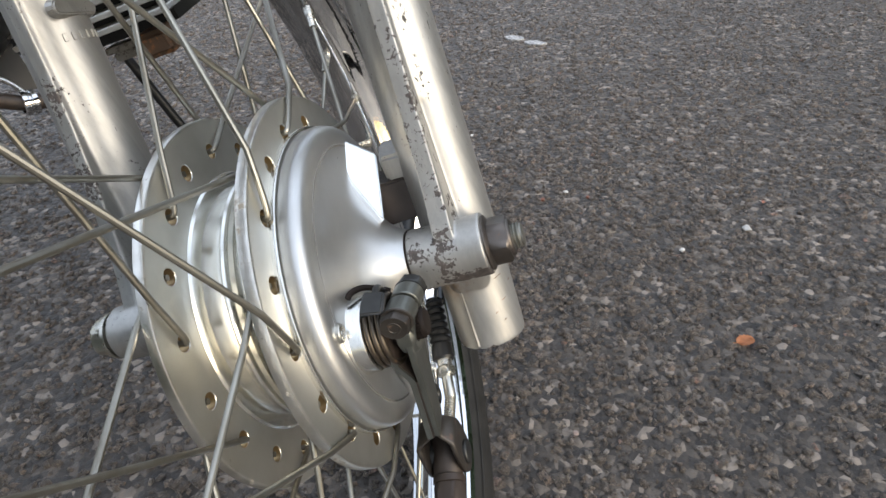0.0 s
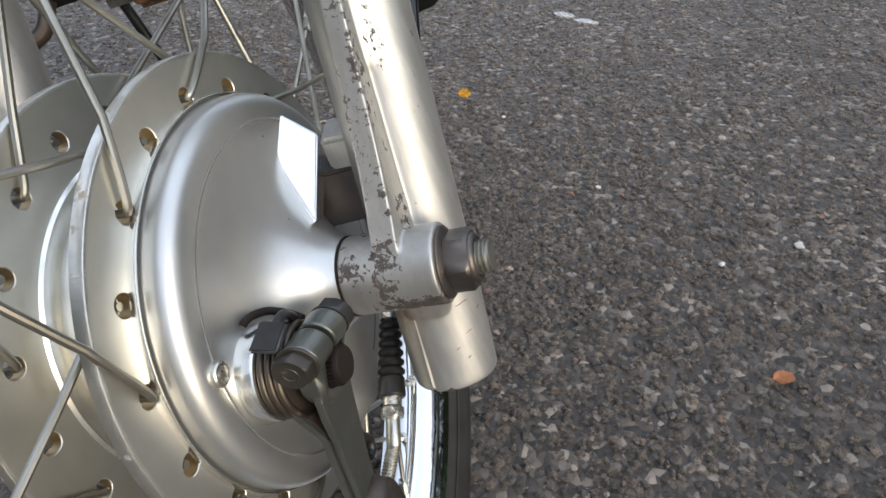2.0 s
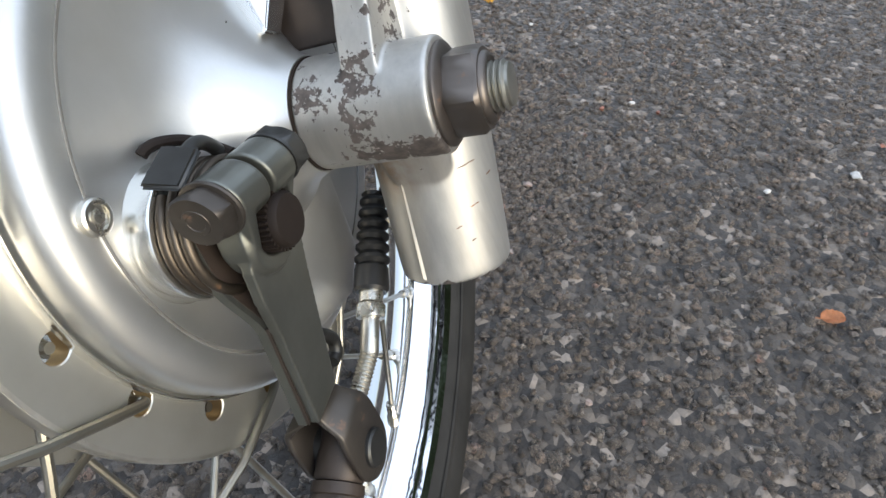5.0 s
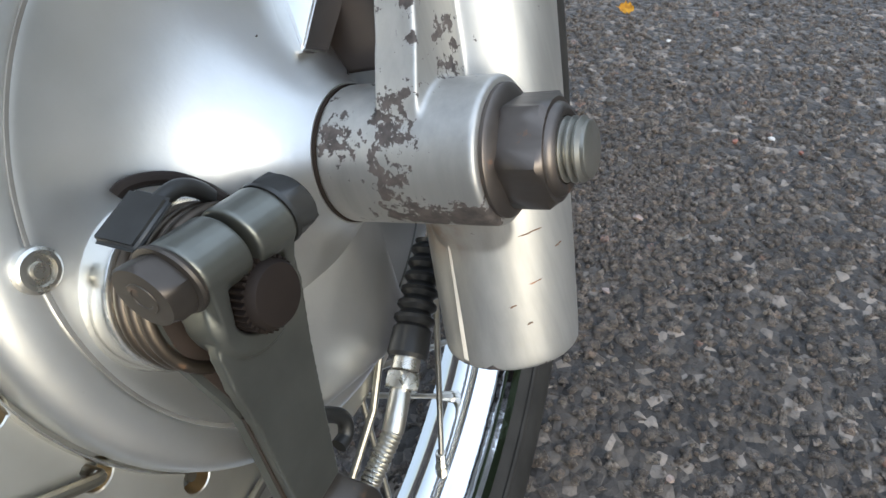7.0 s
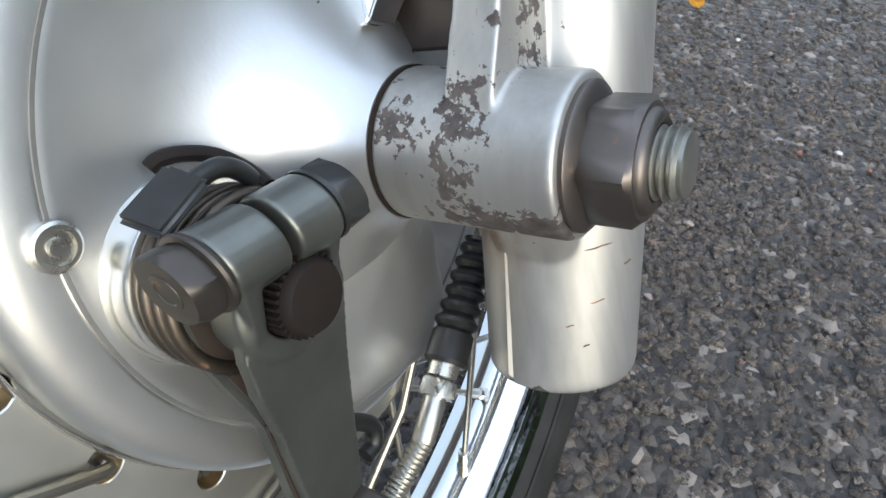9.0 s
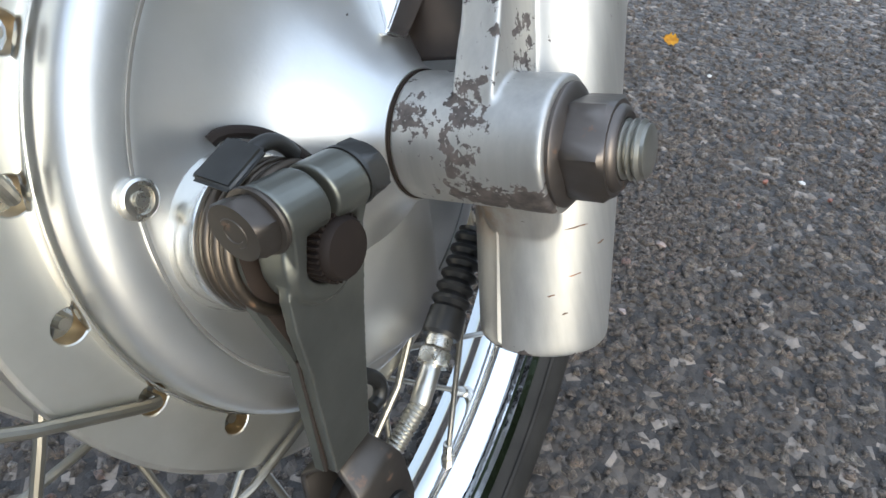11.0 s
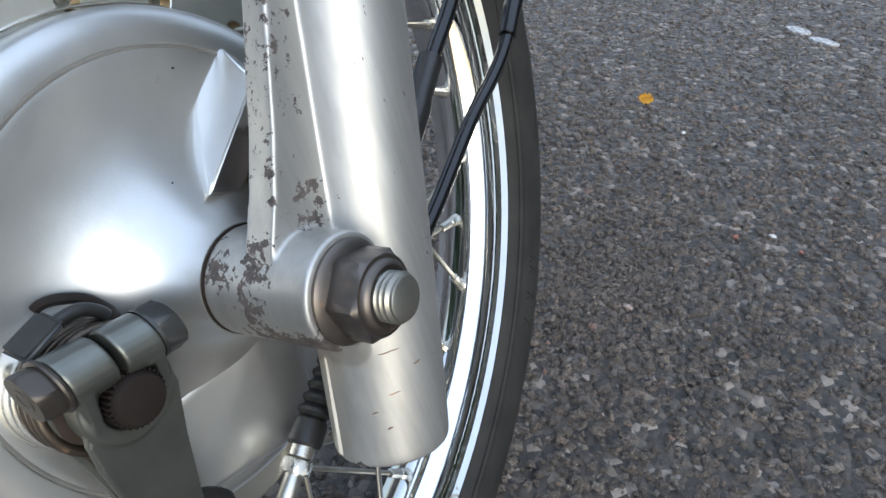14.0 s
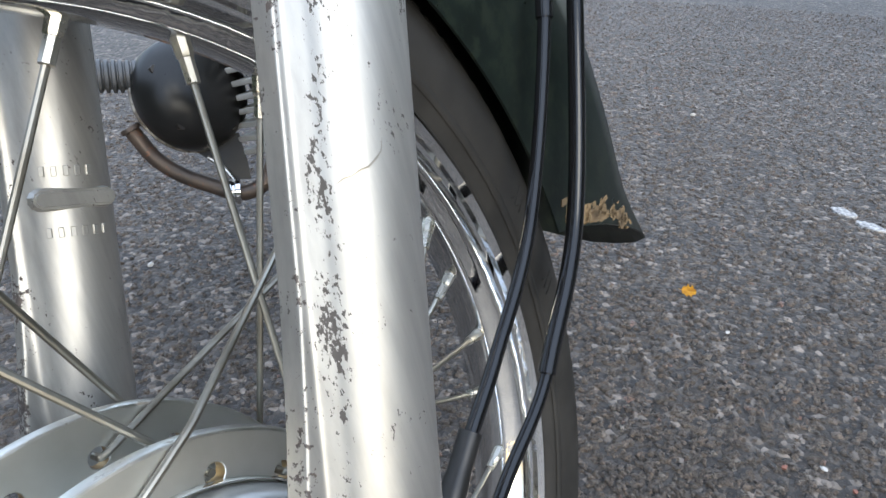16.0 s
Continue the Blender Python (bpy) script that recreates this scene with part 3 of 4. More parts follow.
# tread: angled blocks round both shoulders and a centre rib
block = bmesh.new()
hull(block, [(8, -4.2, 267), (20.5, -5.0, 260), (8, 3.6, 267), (20.5, 4.6, 260), (8.5, -3.8, 272.6), (19, -4.6, 267.3), (20.8, -4.8, 265.4), (8.5, 3.2, 272.6), (19, 4.2, 267.3), (20.8, 4.4, 265.4)], 0.5, 1)
bmesh.ops.scale(block, vec=(MM,) * 3, verts=block.verts)
block_mesh = bpy.data.meshes.new("tread_block")
block.to_mesh(block_mesh)
block.free()
block_mesh.materials.append(TYRE_RUBBER)
for k in range(120):
    for s in (0, 1):
        ob = new("tread_block", block_mesh)
        ob.parent = tyre
        ob.matrix_local = pose(WHEEL_X * MM, 0, 0) @ Matrix.Rotation(radians(3 * k + 1.5 * s), 4, "X") @ (Matrix.Rotation(math.pi, 4, "Z") if s else Matrix())
part("centre_rib", lathe(bmesh.new(), [(WHEEL_X - 5, 269), (WHEEL_X - 4.4, 273.2), (WHEEL_X + 4.4, 273.2), (WHEEL_X + 5, 269)], 180), TYRE_RUBBER, tyre)


def spoke(head, x_hole, outside, nipple_angle, nip_x):
    """A wire spoke from a flange hole, bent at its elbow, to a nipple in the rim."""
    s = 1 if outside else -1
    start = polar(x_hole - s * 3.4, HOLE_R, head)
    out = polar(x_hole + s * 1.2, HOLE_R + 0.4, head)
    end = polar(nip_x, 205.5, nipple_angle)
    d = (end - out).normalized()
    p = [start, polar(x_hole - s * 1.2, HOLE_R, head), out, out + d * 3 + Vector((s * 0.9, 0, 0)), out + d * 9 + Vector((s * 0.7, 0, 0)), out + d * 26, end]
    if x_hole in (0, -47):
        u = 0.0
        while math.hypot(out.y + d.y * u, out.z + d.z * u) < 90.5:
            u += 0.5
        clear = out + d * u
        clear.x = x_hole + s * 1.75
        near_elbow = out.lerp(clear, 0.25)
        near_elbow.x = x_hole + s * 2.0
        p = p[:3] + [near_elbow, clear, end.lerp(clear, 0.6), end]
    path = smooth_path(p[:5], 16) + [p[5], p[6]]
    ob = part("spoke", tube(bmesh.new(), path, 1.3, 10), SPOKE_STEEL, rim)
    m = along(end - d * 13, end + d * 2.5)
    b = bmesh.new()
    lathe(b, [(0, 1.35), (0.3, 2.4), (8.5, 2.5), (9, 2.9), (11, 3.1), (15.5, 3.3)], 8, m)
    part("nipple", b, BRIGHT_STEEL, rim)
    return ob


for k in range(18):
    a = FIRST + 20 * k
    out = k % 2 == 0
    spoke(a, 0 if out else -5, out, a - 40 if out else a + 40, WHEEL_X + 3.0)
    b_ = a + 10
    far_in = k % 2 == 1
    spoke(b_, -42.5 if far_in else -47, far_in, b_ - 40 if far_in else b_ + 40, WHEEL_X - 3.0)

# ---- brake plate and its gear ----
DOME = [(-4, 69.8), (2.5, 70.6), (6.8, 70.7), (9.0, 70.2), (10.7, 69.0), (11.8, 67.2), (12.3, 65.2), (12.55, 63.2), (12.6, 61.2), (12.6, 60.7), (12.4, 60.4), (12.32, 60.0), (12.34, 59.7), (12.42, 59.3), (12.42, 58), (12.3, 54), (12.1, 49), (12.3, 44), (13.2, 38.5), (14.9, 33),
        (17.3, 28.3), (20.2, 24.4), (23.4, 20.6), (26.6, 17.8), (29.6, 15.9), (32.2, 14.8), (32.2, 8)]
plate = part("brake_plate", lathe(bmesh.new(), DOME, 160), SILVER, bike, "silver domed brake backing plate", sharp=50)
bm = bmesh.new()
hull(bm, [(12.8, 36.6, 50.4), (6, 38, 54.5), (25.3, 32.5, 41.9), (24.9, 5.0, 21.5), (13.2, 19.5, 38.2), (8, 20, 37), (14, 5, 19), (22, 45, 33.5), (21.7, 16, 16.2), (8, 46, 36), (8, 20, 10)], 0.7, 3)
part("anchor_boss", bm, MACHINED, plate, "machined anchor boss")
# narrow dark grey ring along the turned groove
part("groove_line", lathe(bmesh.new(), [(12.35, 60.6), (12.57, 60.35), (12.53, 59.95), (12.4, 59.6)], 160), GROOVE_GREY, plate, "thin dark grey line in the turned groove")
CAM_Y, CAM_Z = -41.5, -1.7
cam_at = Matrix.Translation((0, CAM_Y, CAM_Z))
part("cam_boss", lathe(bmesh.new(), [(8, 17.2), (12.2, 16.8), (13.2, 16.3), (17.2, 16.1), (18.0, 15.7), (18.2, 15), (18.2, 6)], 48, cam_at), POLISHED, plate)
# cable arm: a cast web from the dome down to the cable stop
bm = bmesh.new()
hull(bm, [(20, 2, -22), (13, -32, -26), (17, 18, -22), (13, -30, -57), (17, 0, -64), (16, 15, -57), (7, -32, -59), (8, 0, -68), (8, 20, -60), (7, -34, -22), (8, 18, -20)])
arm = part("cable_arm", bm, SILVER, plate, "cast silver cable arm", sharp=180)
mod = arm.modifiers.new("cast", "REMESH")
mod.mode, mod.voxel_size, mod.use_smooth_shade = "VOXEL", 0.7 * MM, True
mod = arm.modifiers.new("soft edges", "SMOOTH")
mod.factor, mod.iterations = 0.5, 40
bm = bmesh.new()
lathe(bm, [(12.2, 3.9), (13.8, 3.8), (14.2, 3.3), (14.2, 2.6), (13.6, 2.4), (13.6, 1.5), (14.3, 1.3), (14.3, 0)], 24, Matrix.Translation((0, -58.3, 15.5)))
part("plate_screw", bm, BRIGHT_STEEL, plate, "small bright screw head")
# return spring
turns = 3.1
path = []
for i in range(120):
    u = i / 119
    a = 2 * math.pi * turns * u + 2.0
    path.append((19.6 + 8.2 * u, CAM_Y + 14.1 * math.cos(a), CAM_Z + 14.1 * math.sin(a)))
spring = part("return_spring", tube(bmesh.new(), path, 1.3, 12), SPRING_STEEL, plate, "brown coiled wire return spring")
# spring stop: a folded tab above the coil, and the wire that hooks over it
A, B, C, D = Vector((20.4, -52.6, 17.6)), Vector((29.4, -52.4, 15.8)), Vector((30.4, -42.6, 18.9)), Vector((21.6, -42.4, 20.6))
drop = Vector((0.1, 0.5, -1.7))
bm = bmesh.new()
hull(bm, [A, B, C, D, A + drop, B + drop, C + drop, D + drop], 0.8, 3)
tube(bm, smooth_path([(26.4, -46, 16.6), (26.0, -41.5, 17.4), (25.6, -37, 16.6), (25.2, -33.6, 13.6), (25.4, -32, 10)], 20), 1.6, 12)
part("spring_stop", bm, DARK_STEEL, plate, "dark folded spring stop")
bm = bmesh.new()
tube(bm, smooth_path([(13.6, -40.6, 17.4), (14.4, -39, 18.0), (15.8, -36, 17.4), (18.2, -32, 15.0), (23, -30.8, 12.0), (28, -32, 10.2)], 28), 1.3, 10)
part("spring_end", bm, SHAFT_STEEL, spring)
bm = bmesh.new()
tube(bm, smooth_path([(27, -44, -40), (26.5, -37, -43), (26, -32.4, -48.5), (26, -31.2, -52), (26, -32.8, -55), (26, -36, -55)], 24), 1.9, 12)
part("spring_hook", bm, DARK_STEEL, spring)

# lever on its splined shaft; it leans inwards on its way down
def lean(x, z):
    return x - 0.14 * max(0.0, -z - 6)


LEVER = [(CAM_Y - 11.0, 4), (CAM_Y - 6, 7.5), (CAM_Y + 6, 7.5), (CAM_Y + 10.4, 4), (CAM_Y + 11.8, -2), (CAM_Y + 11.6, -8), (CAM_Y + 9.6, -14), (CAM_Y + 7.8, -22), (CAM_Y + 4.4, -40), (CAM_Y + 1.2, -58),
         (-51.8, -58), (-51.2, -40), (-50.8, -24), (-51.8, -12), (CAM_Y - 11.6, -4)]
BORE = 7.0
SEAM = [(CAM_Y + 7.8, -23), (CAM_Y + 4.2, -40), (CAM_Y + 1.0, -58), (-52.1, -58), (-51.5, -40), (-51.2, -23)]


def leaf(x0, x1, shift, outline=LEVER):
    bm = prism(bmesh.new(), [(y + shift, z) for y, z in outline], x0, x1, None, 0.6)
    for z in (2, -2, -6, -9, -12, -15, -18, -21, -24, -30, -44):
        bmesh.ops.bisect_plane(bm, geom=bm.verts[:] + bm.edges[:] + bm.faces[:], plane_co=(0, 0, z), plane_no=(0, 0, 1))
    for v in bm.verts:
        v.co.x = lean(v.co.x, v.co.z)
    return bm


def bowed(bm):
    """Bends a leaf's upper part inwards, round the spring."""
    for v in bm.verts:
        u = min(1.0, max(0.0, (v.co.z + 24) / 15))
        v.co.x -= 5.2 * u * u * (3 - 2 * u)
    return bm


# front leaf: a blade that thickens into a split eye round the shaft and runs up into the two clamp barrels
BOLT_X, BOLT_Z = 33.4, 10.6
SKEW = Matrix(((1, 0.085, 0, 0.085 * 55), (0, 1, 0, 0), (0, -0.15, 1, -0.15 * 55), (0, 0, 0, 1)))    # the clamp stands askew: out and down towards its nut

bm = bmesh.new()
arc = [(CAM_Y + BORE * math.cos(radians(a)), CAM_Z + BORE * math.sin(radians(a))) for a in range(-172, -3, 12)]
outline = arc + [(CAM_Y + 11.6, -3), (CAM_Y + 11.4, -8), (CAM_Y + 9.8, -14), (CAM_Y + 7.8, -22), (CAM_Y + 4.4, -40), (CAM_Y + 1.2, -58),
                 (-53.4, -58), (-53.2, -40), (-53.0, -25), (-53.8, -14), (-53.4, -6), (-51.6, 0), (CAM_Y - 9, -1.5)]
b = bmesh.new()
prism(b, outline, 32.0, 34.8)
bmesh.ops.triangulate(b, faces=b.faces[:])
for z in (-9, -12, -16, -20, -26, -32, -40, -50):
    bmesh.ops.bisect_plane(b, geom=b.verts[:] + b.edges[:] + b.faces[:], plane_co=(0, 0, z), plane_no=(0, 0, 1))
for v in b.verts:
    v.co.x = lean(v.co.x, v.co.z)
add(bm, b)
# the eye: an open ring, deeper than the blade, its face sloping back to the blade below
ring_rows = []
for k in range(45):
    a = radians(98 + 344 * k / 44)
    c, w = math.cos(a), math.sin(a)
    face = 36.6 - 1.0 * max(0.0, -w)
    wall = 11.3
    ring_rows.append([bm.verts.new((x, CAM_Y + r * c, CAM_Z + r * w)) for x, r in ((29.5, BORE), (face - 0.5, BORE), (face, BORE + 0.5), (face - 0.1, wall - 1.0), (face - 1.0, wall), (29.5, wall))])
for p, q in zip(ring_rows, ring_rows[1:]):
    for i in range(6):
        bm.faces.new((p[i], p[(i + 1) % 6], q[(i + 1) % 6], q[i]))
bm.faces.new(ring_rows[0])
bm.faces.new(ring_rows[-1][::-1])
# barrels, each with its cheek down to the eye
for y0, y1, foot in ((-51.6, -41.9, ((-51.2, 2), (-50.4, -6), (-44, 6.2), (-49.2, -1))), (-40.3, -31.6, ((-31.2, 2), (-30.3, -3.5), (-38.4, 6.2), (-33.0, -1)))):
    pts = []
    for y, k in ((y0, 0.93), (y0 + 0.5, 1.0), (y1 - 0.5, 1.0), (y1, 0.93)):
        for i in range(24):
            a = 2 * math.pi * i / 24
            pts.append(SKEW @ Vector((BOLT_X + 6.3 * k * math.cos(a), y, BOLT_Z + 6.3 * k * math.sin(a))))
    hull(bm, pts)
    # the cheek is a fan of narrow wedges that stop at the bore
    ys = [y0 + 0.4 + (y1 - y0 - 0.8) * i / 8 for i in range(9)]
    for ya, yb in zip(ys, ys[1:]):
        block = []
        for y in (ya, yb + 0.05):
            top_at = SKEW @ Vector((BOLT_X, y, BOLT_Z))
            low = CAM_Z + math.sqrt(max(0.0, (BORE + 0.2) ** 2 - (y - CAM_Y) ** 2)) if abs(y - CAM_Y) < BORE + 0.2 else CAM_Z - 2.0
            low = min(low, top_at.z - 1.0)
            block += [(top_at.x + 6.0, y, top_at.z - 1.0), (top_at.x - 5.5, y, top_at.z - 1.0), (36.4, y, low), (30.5, y, low)]
        hull(bm, block)
lever = part("brake_lever", bm, LEVER_STEEL, bike, "grey-green zinc-plated brake lever, rust along its seam", sharp=180)
mod = lever.modifiers.new("forged", "REMESH")
mod.mode, mod.voxel_size, mod.use_smooth_shade = "VOXEL", 0.34 * MM, True
mod = lever.modifiers.new("soft edges", "SMOOTH")
mod.factor, mod.iterations = 0.5, 4
part("rear_leaf", bowed(leaf(28.8, 31.4, -2.4)), LEVER_STEEL, lever)
part("rust_skin", bowed(leaf(31.3, 31.55, -1.0)), RUST_DARK, lever)
part("rust_seam", leaf(31.2, 32.1, -1.9, SEAM), RUST_DARK, lever, "rust line between the two leaves")


def clevis_cheek(x_top, x_low):
    """One leaf of the lever's forked end: bowed out at its shoulder, with a round lug at its foot."""
    bm = bmesh.new()
    w = 2.3
    rows_ = []
    for k in range(41):
        u = k / 40
        z = -55 - 35.4 * u
        e = min(1.0, max(0.0, (-z - 58.5) / 7.5))
        x = x_top + (x_low - x_top) * e * e * (3 - 2 * e)
        g = min(1.0, max(0.0, (-z - 57) / 15))
        half, mid = 5.9 + 3.5 * g * g * (3 - 2 * g), -46.2 + 0.7 * g
        if z < -81:
            half = math.sqrt(max(0.05, 9.4 ** 2 - (z + 81) ** 2))
        r = 0.5
        rows_.append([bm.verts.new((x + a, mid + b, z)) for a, b in ((0, r - half), (r, -half), (w - r, -half), (w, r - half), (w, half - r), (w - r, half), (r, half), (0, half - r))])
    for p, q in zip(rows_, rows_[1:]):
        for i in range(8):
            bm.faces.new((p[i], p[(i + 1) % 8], q[(i + 1) % 8], q[i]))
    bm.faces.new(rows_[0])
    bm.faces.new(rows_[-1][::-1])
    return part("clevis_cheek", bm, CLEVIS_STEEL, lever, "brown-grey bowed clevis cheek", sharp=50)


clevis_cheek(lean(32.1, -58), lean(36.6, -58))
clevis_cheek(lean(28.8, -58), lean(20.4, -58))
bm = bmesh.new()
lathe(bm, [(10.8, 0), (10.8, 5.0), (11.4, 5.6), (32.6, 5.6), (33.2, 5.0), (33.2, 0)], 28, Matrix.Translation((0, -45.5, -81)))
part("trunnion", bm, DARK_STEEL, lever, "dark steel trunnion pin")
TRUN = Vector((22.3, -45.5, -81))
bm = bmesh.new()
lathe(bm, [(-10, 3), (-10, 6.6), (-9, 7.2), (9, 7.2), (10, 6.6), (10, 3)], 28, along(TRUN, TRUN + Vector((0, -0.87, -0.35))))
part("trunnion_barrel", bm, RUST_DARK, lever)
bm = bmesh.new()
m = along(TRUN + Vector((0, -9.5, -4)), TRUN + Vector((0, -40, -16.5)))
lathe(bm, [(0, 3), (0, 7.4), (3, 7.6), (3.4, 6.8)], 28, m)
hexagon(bm, 3.4, 12, 13.5, m)
part("adjuster_nut", bm, RUST_DARK, lever, "dark rusty brown adjuster nut")
# shaft end with splines
bm = bmesh.new()
n = 4 * 32
teeth = [(CAM_Y + (6.8 if i % 4 < 2 else 5.95) * math.cos(2 * math.pi * i / n), CAM_Z + (6.8 if i % 4 < 2 else 5.95) * math.sin(2 * math.pi * i / n)) for i in range(n)]
prism(bm, teeth, 22, 39.0)
lathe(bm, [(39.0, 6.1), (40.0, 6.0), (40.8, 5.4), (40.9, 5.0), (40.9, 0)], 32, cam_at)
part("cam_shaft", bm, SHAFT_STEEL, lever, "brown splined cam shaft end")
# clamp bolt and nut
bolt_at = along((BOLT_X, -51.7, BOLT_Z), (BOLT_X, -70, BOLT_Z))
bm = bmesh.new()
lathe(bm, [(0, 0), (0, 6.5), (0.6, 6.7), (1.1, 6.5), (1.3, 5.6)], 32, bolt_at)
hexagon(bm, 1.1, 5.6, 10.8, bolt_at, 0.9, 0.25)
lathe(bm, [(5.5, 3.0), (5.75, 2.8), (5.75, 2.0), (5.55, 1.8), (5.55, 0)], 24, bolt_at)
part("clamp_bolt", bm, CLEVIS_STEEL, lever, "dark hexagon clamp bolt", m=SKEW)
nut_at = along((BOLT_X, -31.7, BOLT_Z), (BOLT_X, -10, BOLT_Z))
bm = bmesh.new()
lathe(bm, [(0, 0), (0, 6.4), (0.8, 6.5), (1.1, 5.8)], 28, nut_at)
hexagon(bm, 0.9, 5.8, 11.4, nut_at, 0.7, 0.4)
part("clamp_nut", bm, DARK_STEEL, lever, m=SKEW)

# ---- brake cable: boot, adjuster, threaded rod ----
CA = Vector((25.2, -3.4, -61.2))
CD = Vector((0.06, -0.87, -0.48)).normalized()
bm = bmesh.new()
tube(bm, smooth_path([(18, 310, 235), (20, 281, 153), (20, 240, 58), (20, 185, 4), (20, 138, -17), (21, 92, -38), (23, 55, -48), (25, 28, -49)], 70), 3.1, 14)
cable = part("brake_cable", bm, CABLE_BLACK, bike, "glossy black brake cable")
bm = bmesh.new()
tube(bm, smooth_path([(18, 310, 235), (20, 281, 153), (20, 240, 58), (20, 186, 5)], 40), 4.3, 14)
part("sleeve", bm, CABLE_BLACK, cable)
top = CA - CD * 34
m = along(top, CA)
prof = [(0, 3.0), (0.5, 4.2)]
for i in range(6):
    x = 1.5 + 4 * i
    prof += [(x, 3.5 + 0.18 * i), (x + 1.2, 4.7 + 0.2 * i), (x + 2.2, 4.7 + 0.2 * i), (x + 3.4, 3.5 + 0.18 * i)]
prof += [(26, 5.3), (33, 5.6), (34, 4.9), (34, 3)]
part("bellows", lathe(bmesh.new(), prof, 24, m), BOOT_RUBBER, cable, "black ribbed rubber boot")
m = along(CA, CA + CD * 60)
bm = bmesh.new()
lathe(bm, [(0, 3.8), (3.2, 3.8), (3.6, 3.4)], 20, m)
hexagon(bm, 4.0, 8.2, 8.6, m, 0.6)
part("lock_nut", bm, BRIGHT_STEEL, cable, "bright plated lock nut")
bm = bmesh.new()
lathe(bm, [(7.5, 2.6), (9, 2.9), (19, 2.9), (19.6, 2.6), (19.6, 0)], 12, m)
part("adjuster_barrel", bm, BRIGHT_STEEL, cable)
end = TRUN
a0 = CA + CD * 19
bm = bmesh.new()
thread(bm, 0, (end - a0).length + 18, 2.9, 1.25, along(a0, end))
part("threaded_rod", bm, BRIGHT_STEEL, cable, "bright threaded rod")

# ---- speedometer cable ----
bm = bmesh.new()
tube(bm, smooth_path([(15, 285, 240), (18, 252, 157), (18, 203, 75), (18, 154, 34), (18, 124, 14), (16, 95, -9), (10, 72, -24), (4, 52, -34)], 60), 3.2, 14)
speedo = part("speedometer_cable", bm, CABLE_BLACK, bike, "black speedometer cable with a rubber sleeve")
bm = bmesh.new()
tube(bm, smooth_path([(18, 126, 16), (16, 95, -9), (10, 72, -24), (4, 52, -34)], 24), [4.9] * 4 + [5.6] * 20, 16)
part("boot", bm, BOOT_RUBBER, speedo)
bm = bmesh.new()
tube(bm, smooth_path([(15, 285, 240), (18, 252, 157)], 20), 4.1, 14)
part("sleeve", bm, CABLE_BLACK, speedo)


# ---- fork legs ----
FORK_Y, RAKE = 27.3, 0.2995
FD = Vector((0, RAKE, 1)).normalized()
FORK_R = 17.8


def fork_frame(x, y):
    """Axes of a leg: z up the leg, y to the rear, x along the axle."""
    xa = Vector((1, 0, 0))
    ya = FD.cross(xa)
    m = Matrix((xa, ya, FD)).transposed().to_4x4()
    return Matrix.Translation((x, y, 0)) @ m


TO_Z = Matrix.Rotation(radians(-90), 4, "Y")       # turns the lathe's x axis up the leg


def fork_leg(x, y, side, length, voxel):
    """A cast lower leg in one piece with its axle lug and front rib; side: 1 for the nut's side."""
    f = fork_frame(x, y)
    bm = bmesh.new()
    prof = [(-64, 0), (-64, 16.3), (-63.7, 16.9), (-61, 17.1), (-50, 17.3), (-20, FORK_R), (60, FORK_R), (length, FORK_R), (length, 0)]
    lathe(bm, prof, 96, f @ TO_Z)
    # axle lug, joined to the leg by a short web
    x0, x1 = (32.6, 67.0) if side > 0 else (x - 15, x + 18)
    lathe(bm, [(x0, 0), (x0, 13.9), (x0 + 0.4, 14.3), (x1 - 0.4, 14.2), (x1, 13.8), (x1, 0)], 72)
    hull(bm, [(xx, *q) for xx in (x0 + 5, x1 - 5) for q in circle_outline(0, -2, 10, 0, 360, 24) + circle_outline(y, -4, 8, 0, 360, 24)])
    # gusset under the lug, running down into the leg
    if side > 0:
        hull(bm, [(xx, *q) for xx in (44, 59) for q in circle_outline(5, -3, 8.5, 0, 360, 24)] + [f @ Vector((12 * math.cos(radians(a)), 12 * math.sin(radians(a)), s)) for s in (-8, -42) for a in range(0, 360, 15)])
    # rib up the front of the leg
    stations = [(-8, -34, 4.6), (1, -37.5, 4.6), (6, -36.4, 4.6), (14, -34, 4.5), (30, -30.5, 4.2), (60, -26.2, 3.9), (90, -23.2, 3.8), (120, -21.4, 3.7), (length, -20.4, 3.7)]
    rings = []
    for s, yf, w in stations:
        rings.append([bm.verts.new(f @ Vector(q)) for q in ((-w, -8, s), (-w, yf, s), (w, yf, s), (w, -8, s))])
    for a, b in zip(rings, rings[1:]):
        for i in range(4):
            bm.faces.new((a[i], a[(i + 1) % 4], b[(i + 1) % 4], b[i]))
    bm.faces.new(rings[0])
    bm.faces.new(rings[-1][::-1])
    # the leg swells towards the rib above the recess
    pts = []
    for s, k in ((57, 0.0), (60, 0.6), (64, 0.9), (70, 1.0), (length, 1.0)):
        for i in range(48):
            a = 2 * math.pi * i / 48
            pts.append(f @ Vector(((FORK_R - 0.3) * math.cos(a), (FORK_R - 0.3) * math.sin(a), s)))
        if k:
            pts += [f @ Vector((sx * 3.4, -14 - 5.4 * k, s)) for sx in (-1, 1)]
    hull(bm, pts)
    leg = part("fork_leg", bm, FORK_SILVER, bike, "silver cast fork leg, its lacquer chipped along the rib", sharp=180)
    mod = leg.modifiers.new("cast", "REMESH")
    mod.mode, mod.voxel_size, mod.use_smooth_shade = "VOXEL", voxel * MM, True
    mod = leg.modifiers.new("soft edges", "SMOOTH")
    mod.factor, mod.iterations = 0.5, 12
    return leg, f


